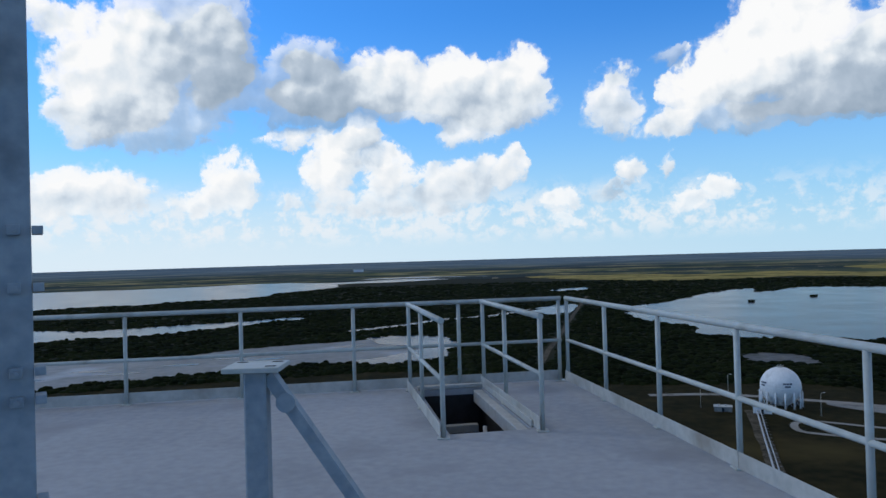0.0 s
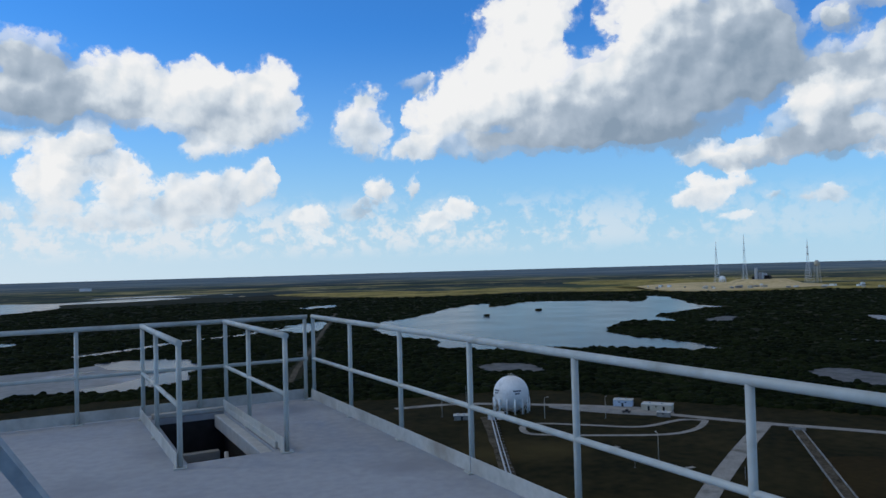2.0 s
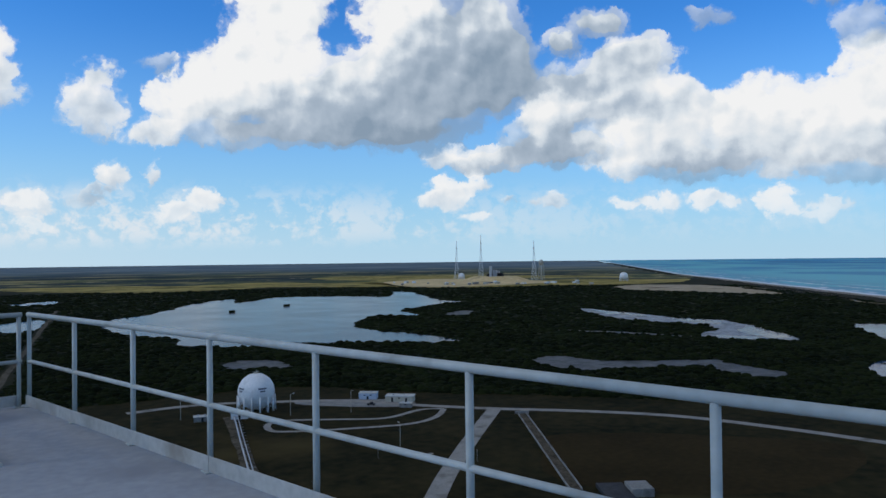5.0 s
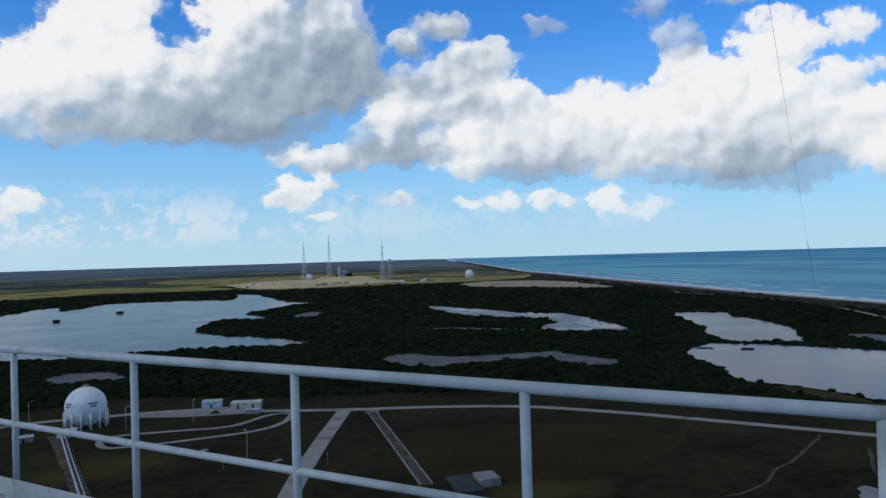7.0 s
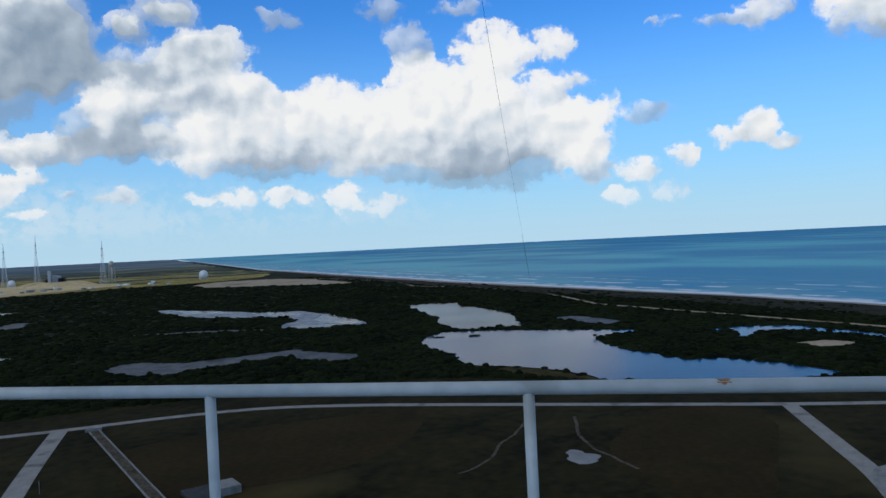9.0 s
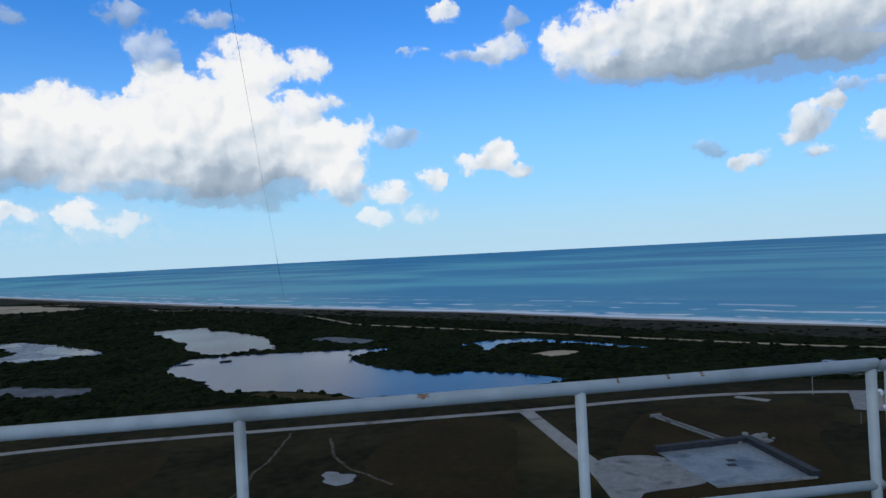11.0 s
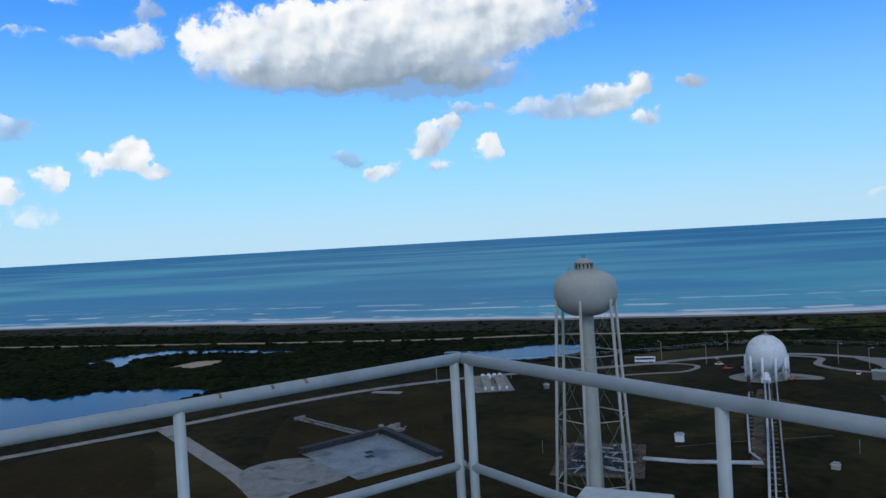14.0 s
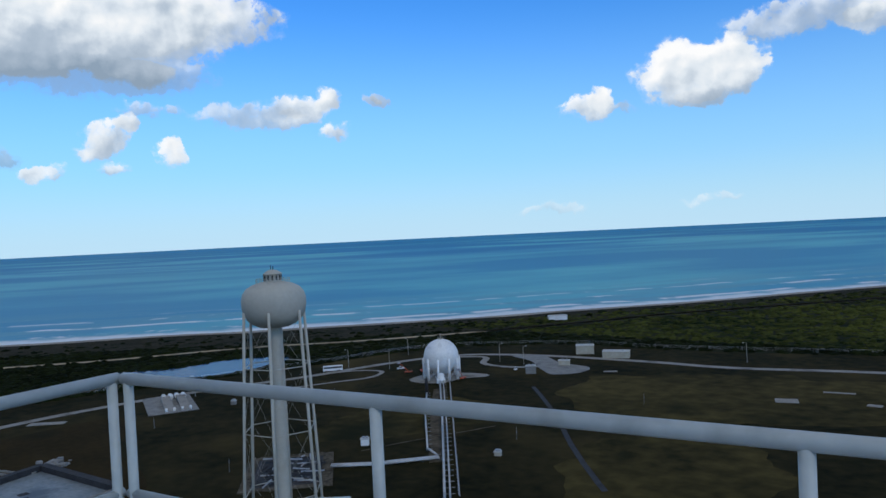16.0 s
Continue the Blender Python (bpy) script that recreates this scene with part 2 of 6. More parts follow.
sky.sky_type, sky.sun_disc = "NISHITA", False
sky.sun_elevation, sky.sun_rotation = radians(SUN_EL), radians(SUN_AZ)
sky.altitude, sky.air_density, sky.dust_density, sky.ozone_density = 90, 1.0, 0.6, 2.5
SKY = 0.085
above = wt.nodes.new("ShaderNodeCombineXYZ")
wt.links.new(sep.outputs[0], above.inputs[0])
wt.links.new(sep.outputs[1], above.inputs[1])
wt.links.new(wmath("MAXIMUM", sep.outputs[2], 0.004), above.inputs[2])
wt.links.new(above.outputs[0], sky.inputs["Vector"])
blue = wvec("MULTIPLY", sky.outputs[0], (SKY * 0.42, SKY * 1.25, SKY * 2.2))
haze = wmap(elev, -2.0, 19.0, 0.9, 0.0)
blue = wmix(haze, blue, (0.40, 0.70, 0.93))
white_haze = wmath("MULTIPLY", wmap(azim, -35.0, 38.0, 0.85, 0.04), wmap(elev, -1.0, 9.0, 1.0, 0.0))
blue = wmix(white_haze, blue, (0.80, 0.88, 0.95))
blue = wmix(wmap(elev, -1.0, 6.0, 0.38, 0.0), blue, (0.72, 0.86, 0.96))
mixed = wmix(low_cover, blue, (0.84, 0.89, 0.94))
mixed = wmix(wmath("MULTIPLY", cover, wmap(elev, 0.5, 6.0, 0.55, 1.0)), mixed, ramp.outputs[0])
# unseen grey cloud overhead, added to make the sky light less blue
roof_noise = wnoise(flat, 0.06, 3, 0.5)
overhead = wmath("MULTIPLY", wmap(elev, 23.0, 36.0, 0.0, 1.0), wmap(roof_noise.outputs[0], 0.30, 0.55, 0.45, 0.95))
mixed = wmix(overhead, mixed, (0.34, 0.365, 0.385))
back = wt.nodes.new("ShaderNodeBackground")
wt.links.new(mixed, back.inputs[0])
end = wt.nodes.new("ShaderNodeOutputWorld")
wt.links.new(back.outputs[0], end.inputs[0])

sun = new("sun", bpy.data.lights.new("sun", "SUN"))
sun.data.energy, sun.data.angle, sun.data.color = 0.6, radians(12), (1.0, 0.95, 0.88)
sa, se = radians(SUN_AZ), radians(SUN_EL)
sun.matrix_world = look((0, 0, 400), (-400 * math.sin(sa) * math.cos(se), -400 * math.cos(sa) * math.cos(se), 400 - 400 * math.sin(se)))


# ---- materials ----
def mat(name, dark, light, scale=1.0, rough=0.8, metal=0.0, bump=0.0, fine=8.0, spec=0.3, stain=None, stain_scale=0.3, island=0.0):
    """Two-scale varied paint, earth or steel, at real size."""
    m = bpy.data.materials.new(name)
    m.use_nodes = True
    nt = m.node_tree
    bsdf = nt.nodes["Principled BSDF"]
    tc = nt.nodes.new("ShaderNodeTexCoord")
    place = tc.outputs["Object"]

    def noise_node(s, detail=4):
        n = nt.nodes.new("ShaderNodeTexNoise")
        n.inputs["Scale"].default_value, n.inputs["Detail"].default_value = s, detail
        nt.links.new(place, n.inputs["Vector"])
        return n

    big, small = noise_node(scale), noise_node(scale * fine)
    add = nt.nodes.new("ShaderNodeMath")
    add.operation = "MULTIPLY_ADD"
    nt.links.new(small.outputs[0], add.inputs[0])
    add.inputs[1].default_value = 0.5
    half = nt.nodes.new("ShaderNodeMath")
    half.operation = "MULTIPLY"
    half.inputs[1].default_value = 0.5
    nt.links.new(big.outputs[0], half.inputs[0])
    nt.links.new(half.outputs[0], add.inputs[2])
    value = add.outputs[0]
    if island:
        geo = nt.nodes.new("ShaderNodeNewGeometry")
        isl = nt.nodes.new("ShaderNodeMath")
        isl.operation = "MULTIPLY_ADD"
        nt.links.new(geo.outputs["Random Per Island"], isl.inputs[0])
        isl.inputs[1].default_value = island
        sub = nt.nodes.new("ShaderNodeMath")
        sub.operation = "SUBTRACT"
        nt.links.new(value, sub.inputs[0])
        sub.inputs[1].default_value = island / 2
        nt.links.new(sub.outputs[0], isl.inputs[2])
        value = isl.outputs[0]
    cr = nt.nodes.new("ShaderNodeValToRGB")
    cr.color_ramp.elements[0].position, cr.color_ramp.elements[0].color = 0.36, (*dark, 1)
    cr.color_ramp.elements[1].position, cr.color_ramp.elements[1].color = 0.64, (*light, 1)
    nt.links.new(value, cr.inputs[0])
    colour = cr.outputs[0]
    if stain:
        st = noise_node(stain_scale, 6)
        rg = nt.nodes.new("ShaderNodeMapRange")
        rg.inputs[1].default_value, rg.inputs[2].default_value = 0.56, 0.70
        nt.links.new(st.outputs[0], rg.inputs[0])
        mx = nt.nodes.new("ShaderNodeMix")
        mx.data_type = "RGBA"
        nt.links.new(rg.outputs[0], mx.inputs[0])
        nt.links.new(colour, mx.inputs[6])
        mx.inputs[7].default_value = (*stain, 1)
        colour = mx.outputs[2]
    nt.links.new(colour, bsdf.inputs["Base Color"])
    bsdf.inputs["Roughness"].default_value, bsdf.inputs["Metallic"].default_value = rough, metal
    bsdf.inputs["Specular IOR Level"].default_value = spec
    if bump:
        bp = nt.nodes.new("ShaderNodeBump")
        bp.inputs["Strength"].default_value, bp.inputs["Distance"].default_value = 0.6, bump
        nt.links.new(small.outputs[0], bp.inputs["Height"])
        nt.links.new(bp.outputs[0], bsdf.inputs["Normal"])
    return m


M = {}
# near land under cloud: its shade is put into this low base colour
M["land"] = mat("shaded_scrub_land", (0.007, 0.010, 0.004), (0.024, 0.025, 0.011), 0.006, 0.95, fine=9, spec=0.05, stain=(0.035, 0.032, 0.016), stain_scale=0.0022)
# mown and dry turf colours are darkened to hold the cloud shade
M["grass"] = mat("shaded_mown_grass", (0.0085, 0.0095, 0.0038), (0.034, 0.0275, 0.0110), 0.024, 0.95, fine=7, spec=0.03, stain=(0.058, 0.045, 0.017), stain_scale=0.010)
# lighter copy of the pad turf, for stretches painted as lit
M["lit_grass"] = mat("lit_grass", (0.020, 0.0180, 0.0068), (0.078, 0.061, 0.0210), 0.018, 0.95, fine=7, spec=0.03, stain=(0.014, 0.015, 0.006), stain_scale=0.016)
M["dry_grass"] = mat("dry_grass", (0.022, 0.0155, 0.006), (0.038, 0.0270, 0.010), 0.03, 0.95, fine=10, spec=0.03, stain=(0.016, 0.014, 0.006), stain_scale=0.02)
M["gold_grass"] = mat("golden_grass", (0.024, 0.021, 0.008), (0.105, 0.080, 0.028), 0.010, 0.95, fine=12, spec=0.03, stain=(0.03, 0.026, 0.01), stain_scale=0.02)
# far meadow in sunshine: the light is put into this bright base colour
M["meadow"] = mat("sun_painted_meadow", (0.11, 0.10, 0.026), (0.46, 0.35, 0.105), 0.008, 0.95, fine=5, spec=0.05, stain=(0.04, 0.05, 0.018), stain_scale=0.006)
# brighter copy of the sand: sunshine on the far pad painted in
M["sunlit_sand"] = mat("sun_painted_sand", (0.50, 0.37, 0.18), (0.72, 0.56, 0.31), 0.01, 0.95, fine=8, spec=0.05, stain=(0.30, 0.23, 0.12), stain_scale=0.012)
M["dune"] = mat("dune_scrub", (0.012, 0.013, 0.007), (0.046, 0.040, 0.026), 0.05, 0.95, fine=7, spec=0.03, stain=(0.02, 0.022, 0.010), stain_scale=0.03)
M["mud"] = mat("grey_mud", (0.13, 0.125, 0.11), (0.24, 0.23, 0.21), 0.02, 0.55, fine=6, spec=0.4, stain=(0.33, 0.34, 0.36), stain_scale=0.014)
M["brine"] = mat("streaked_marsh", (0.018, 0.019, 0.016), (0.40, 0.41, 0.42), 0.050, 0.5, fine=4, spec=0.4, stain=(0.50, 0.52, 0.55), stain_scale=0.022)
M["salt"] = mat("salt_marsh", (0.010, 0.011, 0.008), (0.115, 0.112, 0.108), 0.060, 0.6, fine=3, spec=0.35, stain=(0.016, 0.018, 0.009), stain_scale=0.05)
M["sand"] = mat("pale_sand", (0.28, 0.22, 0.14), (0.48, 0.39, 0.26), 0.03, 0.9, fine=8, spec=0.1, stain=(0.15, 0.11, 0.06), stain_scale=0.012)
M["wetsand"] = mat("beach_sand", (0.20, 0.17, 0.13), (0.36, 0.32, 0.25), 0.02, 0.7, fine=8, spec=0.2)
M["road"] = mat("worn_concrete_road", (0.21, 0.20, 0.18), (0.32, 0.305, 0.275), 0.15, 0.9, fine=9, spec=0.15, stain=(0.13, 0.12, 0.10), stain_scale=0.08)
M["dirt"] = mat("dirt_track", (0.030, 0.025, 0.016), (0.14, 0.12, 0.09), 0.12, 0.95, fine=6, spec=0.05)
M["concrete"] = mat("grey_concrete", (0.16, 0.16, 0.15), (0.27, 0.265, 0.25), 0.2, 0.85, fine=9, spec=0.2, stain=(0.09, 0.09, 0.085), stain_scale=0.12)
M["asphalt"] = mat("dark_rubber_wall", (0.015, 0.015, 0.017), (0.04, 0.04, 0.042), 0.3, 0.8, fine=7)
M["basin"] = mat("wet_basin_floor", (0.12, 0.15, 0.16), (0.22, 0.25, 0.26), 0.12, 0.5, fine=5, stain=(0.06, 0.08, 0.10), stain_scale=0.07)
M["deck"] = mat("grey_deck_coating", (0.285, 0.298, 0.318), (0.365, 0.378, 0.400), 0.5, 0.75, bump=0.004, fine=22, spec=0.25, stain=(0.245, 0.255, 0.272), stain_scale=0.7)
M["rail"] = mat("grey_white_paint", (0.375, 0.40, 0.38), (0.485, 0.51, 0.485), 0.9, 0.45, bump=0.0012, fine=14, spec=0.4, stain=(0.31, 0.32, 0.295), stain_scale=3.1)
M["toe"] = mat("chalky_paint", (0.38, 0.375, 0.35), (0.52, 0.51, 0.475), 1.2, 0.6, bump=0.001, fine=12, spec=0.3, stain=(0.29, 0.26, 0.22), stain_scale=1.1)
M["steel"] = mat("blue_grey_steel_paint", (0.19, 0.24, 0.28), (0.30, 0.35, 0.39), 1.3, 0.55, bump=0.001, fine=12, spec=0.35, stain=(0.12, 0.14, 0.16), stain_scale=1.7)
M["rust"] = mat("rust", (0.13, 0.05, 0.02), (0.30, 0.15, 0.07), 20, 0.9, fine=5)
# near-black for openings: the shade inside them is put into the colour
M["black"] = mat("recess_shade", (0.01, 0.01, 0.011), (0.025, 0.025, 0.027), 1.0, 0.8)
M["white"] = mat("white_tank_paint", (0.66, 0.67, 0.67), (0.80, 0.80, 0.79), 0.12, 0.5, fine=8, spec=0.35, stain=(0.58, 0.58, 0.57), stain_scale=0.2)
M["cream"] = mat("weathered_cream_paint", (0.39, 0.375, 0.32), (0.44, 0.425, 0.37), 0.15, 0.6, fine=6, spec=0.3, stain=(0.35, 0.33, 0.28), stain_scale=0.12)
M["tan"] = mat("tan_block_wall", (0.36, 0.33, 0.26), (0.46, 0.43, 0.35), 0.4, 0.85, fine=8)
M["roof"] = mat("pale_roofing", (0.40, 0.40, 0.38), (0.55, 0.55, 0.52), 0.3, 0.85, fine=8)
M["blue"] = mat("blue_grey_cladding", (0.30, 0.37, 0.46), (0.42, 0.50, 0.60), 0.4, 0.6, fine=8)
M["dark"] = mat("dark_glass", (0.012, 0.014, 0.018), (0.03, 0.033, 0.04), 0.5, 0.25, spec=0.5)
M["orange"] = mat("orange_machine_paint", (0.42, 0.07, 0.025), (0.55, 0.12, 0.04), 1.0, 0.5)
M["galv"] = mat("galvanised_pipe", (0.30, 0.31, 0.33), (0.48, 0.49, 0.51), 0.8, 0.45, metal=0.4, fine=7)
M["lagging"] = mat("pale_pipe_lagging", (0.34, 0.35, 0.36), (0.50, 0.51, 0.52), 0.3, 0.55, fine=6, spec=0.3, stain=(0.36, 0.35, 0.33), stain_scale=0.25)
M["letter"] = mat("dark_lettering", (0.03, 0.04, 0.06), (0.05, 0.06, 0.09), 1.0, 0.6)
# dark leaf colour also carries the cloud shade over the near woods
M["leaf"] = mat("shaded_mangrove_leaves", (0.0045, 0.0072, 0.0026), (0.0140, 0.0190, 0.0062), 0.012, 0.95, fine=9, spec=0.03, island=0.26)
# yellow-green leaf copy: sunshine on the southern scrub painted into the colour
M["scrub"] = mat("sun_painted_leaves", (0.008, 0.014, 0.004), (0.072, 0.078, 0.016), 0.006, 0.95, fine=9, spec=0.04, island=0.16)
M["bark"] = mat("grey_bark", (0.05, 0.04, 0.03), (0.12, 0.10, 0.08), 2.0, 0.9)


def water_material(name, colour, rough, wave, spec=0.5):
    m = bpy.data.materials.new(name)
    m.use_nodes = True
    nt = m.node_tree
    bsdf = nt.nodes["Principled BSDF"]
    bsdf.inputs["Base Color"].default_value = (*colour, 1)
    bsdf.inputs["IOR"].default_value, bsdf.inputs["Specular IOR Level"].default_value = 1.33, spec
    tc = nt.nodes.new("ShaderNodeTexCoord")
    n = nt.nodes.new("ShaderNodeTexNoise")
    n.inputs["Scale"].default_value, n.inputs["Detail"].default_value = 0.35, 3
    nt.links.new(tc.outputs["Object"], n.inputs["Vector"])
    bp = nt.nodes.new("ShaderNodeBump")
    bp.inputs["Strength"].default_value, bp.inputs["Distance"].default_value = 0.5, wave
    nt.links.new(n.outputs[0], bp.inputs["Height"])
    if wave:
        nt.links.new(bp.outputs[0], bsdf.inputs["Normal"])
    breeze = nt.nodes.new("ShaderNodeTexNoise")
    breeze.inputs["Scale"].default_value, breeze.inputs["Detail"].default_value = 0.012, 4
    nt.links.new(tc.outputs["Object"], breeze.inputs["Vector"])
    rg = nt.nodes.new("ShaderNodeMapRange")
    rg.inputs[1].default_value, rg.inputs[2].default_value = 0.35, 0.65
    rg.inputs[3].default_value, rg.inputs[4].default_value = rough * 0.92, rough * 1.1
    nt.links.new(breeze.outputs[0], rg.inputs[0])
    nt.links.new(rg.outputs[0], bsdf.inputs["Roughness"])
    return m


M["lake"] = water_material("lake_water", (0.010, 0.024, 0.046), 0.20, 0.0, 0.090)
M["pond"] = water_material("pond_water", (0.012, 0.058, 0.135), 0.18, 0.0, 0.100)

# ---- building blocks ----
def far(x, y, lift=0.0):
    """Where a spot of the round earth stands: land beyond 3.2 km is drawn in along the line of sight."""
    d = math.hypot(x, y)
    if d <= 3200:
        return Vector((x, y, lift))
    f = (d - 3200) / 1750
    k = 3200 + 1750 * f / (1 + f)
    return Vector((x * k / d, y * k / d, EYE - k * (EYE / d + d / 1.5e7) + lift))


def mesh_ob(name, bm, material, parent=None, label=""):
    me = bpy.data.meshes.new(name)
    bm.to_mesh(me)
    bm.free()
    me.materials.append(material)
    ob = new(name, me)
    if parent:
        ob.parent = parent
    if label:
        ob["label"] = label
    return ob


def part(name, bm, material, parent, label=""):
    return mesh_ob(name, bm, material, parent, label)


def thing(name, at, label, category, group="", turn=0.0):
    ob = new(name)
    ob.matrix_world = pose(*at, 0, 0, turn)
    ob.empty_display_size = 0.2
    return tagged(ob, label, category, group)


def setting(ob, label, category):
    return tagged(ob, label, category, kind="structure")


def box(bm, lo, hi, bevel=0.0, m=None):
    """A box between two corners, with softened edges."""
    r = bmesh.ops.create_cube(bm, size=1)
    vs = r["verts"]
    for v in vs:
        v.co = Vector([lo[i] + (v.co[i] + 0.5) * (hi[i] - lo[i]) for i in range(3)])
    if bevel:
        es = list({e for v in vs for e in v.link_edges})
        out = bmesh.ops.bevel(bm, geom=es, offset=bevel, segments=1, affect="EDGES", profile=0.5)
        vs = list({v for f in out["faces"] for v in f.verts} | {v for v in vs if v.is_valid})
    if m is not None:
        bmesh.ops.transform(bm, matrix=m, verts=[v for v in vs if v.is_valid])
    return bm


def tube(bm, a, b, r, n=10, r2=None, caps=True):
    """A round bar from a to b."""
    a, b = Vector(a), Vector(b)
    r2 = r if r2 is None else r2
    z = (b - a).normalized()
    x = z.orthogonal().normalized()
    y = z.cross(x)
    rings = []
    for p, rad in ((a, r), (b, r2)):
        rings.append([bm.verts.new(p + rad * (math.cos(i * 2 * math.pi / n) * x + math.sin(i * 2 * math.pi / n) * y)) for i in range(n)])
    for i in range(n):
        f = bm.faces.new((rings[0][i], rings[0][(i + 1) % n], rings[1][(i + 1) % n], rings[1][i]))
        f.smooth = n >= 8
    if caps:
        bm.faces.new(rings[0][::-1])
        bm.faces.new(rings[1])
    return bm


def beam(bm, a, b, w, h=None):
    """A square bar from a to b."""
    return tube(bm, a, b, (w + (h or w)) / 2 * 0.7071, 4)


def lathe(bm, profile, n=40, at=(0, 0, 0)):
    """A body of revolution from (radius, height) pairs."""
    rings = []
    for r, z in profile:
        if r < 1e-4:
            rings.append([bm.verts.new((at[0], at[1], at[2] + z))])
        else:
            rings.append([bm.verts.new((at[0] + r * math.cos(i * 2 * math.pi / n), at[1] + r * math.sin(i * 2 * math.pi / n), at[2] + z)) for i in range(n)])
    for p, q in zip(rings, rings[1:]):
        for i in range(n):
            j = (i + 1) % n
            vs = [p[i % len(p)], p[j % len(p)], q[j % len(q)], q[i % len(q)]]
            uniq = [v for k, v in enumerate(vs) if v not in vs[:k]]
            if len(uniq) > 2:
                bm.faces.new(uniq).smooth = True
    return bm


def smooth_loop(points, step, wobble, seed, closed=True):
    """A natural shoreline or kerb: a curve through the points, roughened."""
    pts = [Vector((*p, 0)) for p in points]
    n = len(pts)
    out = []
    for i in range(n if closed else n - 1):
        p0, p1, p2, p3 = (pts[(i + k) % n] if closed else pts[min(max(i + k, 0), n - 1)] for k in (-1, 0, 1, 2))
        count = max(2, int((p2 - p1).length / step))
        for k in range(count):
            t = k / count
            out.append(0.5 * (2 * p1 + (p2 - p0) * t + (2 * p0 - 5 * p1 + 4 * p2 - p3) * t * t + (3 * p1 - p0 - 3 * p2 + p3) * t ** 3))
    if not closed:
        out.append(pts[-1])
    if wobble:
        for v in out:
            for s in (0.25, 1.0):
                o = noise.noise_vector(Vector((v.x / (step * 6) / s, v.y / (step * 6) / s, seed)))
                v.x += o.x * wobble * s
                v.y += o.y * wobble * s
    return out


ZONES = []


def patch(name, points, lift, material, label, category, step=12.0, wobble=8.0, clear=0.0, seed=0.0, kind="structure"):
    """A flat stretch of water, sand or turf with a natural outline."""
    loop = smooth_loop(points, step, wobble, seed)
    if clear is not None:
        ZONES.append((np.array([(v.x, v.y) for v in loop]), clear))
    bm = bmesh.new()
    vs = [bm.verts.new(far(v.x, v.y, lift)) for v in loop]
    f = bm.faces.new(vs)
    if f.calc_area() and f.normal.z < 0:
        f.normal_flip()
    f.normal_update()
    if f.normal.z < 0:
        f.normal_flip()
    bmesh.ops.triangulate(bm, faces=[f])
    ob = mesh_ob(name, bm, material)
    return tagged(ob, label, category, kind=kind)


def ribbon(name, points, width, lift, material, label, category, step=6.0, wobble=0.0, clear=11.0):
    """A road or track of one width along a line."""
    line = smooth_loop(points, step, wobble, 3.0, closed=False)
    bm = bmesh.new()
    last = None
    left, right = [], []
    for i, v in enumerate(line):
        d = (line[min(i + 1, len(line) - 1)] - line[max(i - 1, 0)]).normalized()
        s = Vector((-d.y, d.x, 0)) * width / 2
        a, b = v + s, v - s
        left.append((a.x, a.y))
        right.append((b.x, b.y))
        pair = (bm.verts.new(far(a.x, a.y, lift)), bm.verts.new(far(b.x, b.y, lift)))
        if last:
            bm.faces.new((last[0], last[1], pair[1], pair[0]))
        last = pair
    if clear is not None:
        ZONES.append((np.array(left + right[::-1]), clear))
    bmesh.ops.recalc_face_normals(bm, faces=bm.faces)
    if sum(f.normal.z for f in bm.faces) < 0:
        bmesh.ops.reverse_faces(bm, faces=bm.faces)
    return setting(mesh_ob(name, bm, material), label, category)


# ---- the coast ----
COAST = [(-26000, -32000), (-3600, -5600), (-900, -2300), (-200, -1440), (147, -1006), (265, -826), (463, -574), (770, -268), (1016, -36),
         (1494, 487), (2357, 1346), (3141, 2114), (5966, 4559), (32000, 27000)]
shore = [Vector(p) for p in COAST]
shore_line = []
for a, b in zip(shore, shore[1:]):
    count = max(4, min(60, int((b - a).length / 25)))
    for k in range(count):
        p = a.lerp(b, k / count)
        if p.length < 4000:
            p += Vector((0.7, -0.7)) * 7 * noise.noise(Vector((p.x / 120, p.y / 120, 5)))
        shore_line.append(p)
OFF = Vector((0.72, -0.694))
shore_np = np.array([(p.x, p.y) for p in shore])


def offshore(x, y):
    """Metres to seaward of the shore line (negative on land), for arrays."""
    along = x * 0.694 + y * 0.72
    s = shore_np @ np.array((0.694, 0.72))
    w = shore_np @ np.array((0.72, -0.694))
    return x * 0.72 - y * 0.694 - np.interp(along, s, w)


def build_ground():
    rings = [0, 40, 80, 120, 160, 200]
    while rings[-1] < 36000:
        rings.append(rings[-1] * 1.045 + 8)
    n = 300
    az = np.arange(n) * 2 * math.pi / n
    verts, faces = [(0.0, 0.0, 0.0)], []
    for r in rings[1:]:
        xs, ys = r * np.sin(az), r * np.cos(az)
        sea = np.clip(offshore(xs, ys) - 12, 0, None)
        for x, y, w in zip(xs, ys, sea):
            v = far(x, y)
            verts.append((v.x, v.y, v.z - min(w * 0.06, 25) - (6 if r > 30000 else 0)))
    for i in range(n):
        faces.append((0, 1 + (i + 1) % n, 1 + i))
    for k in range(len(rings) - 2):
        a, b = 1 + k * n, 1 + (k + 1) * n
        for i in range(n):
            j = (i + 1) % n
            faces.append((a + i, a + j, b + j, b + i))
    me = bpy.data.meshes.new("ground")
    me.from_pydata(verts, [], faces)
    me.update()
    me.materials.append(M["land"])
    return setting(new("ground", me), "flat dark green coastal scrub land reaching the horizon", "ground")


build_ground()


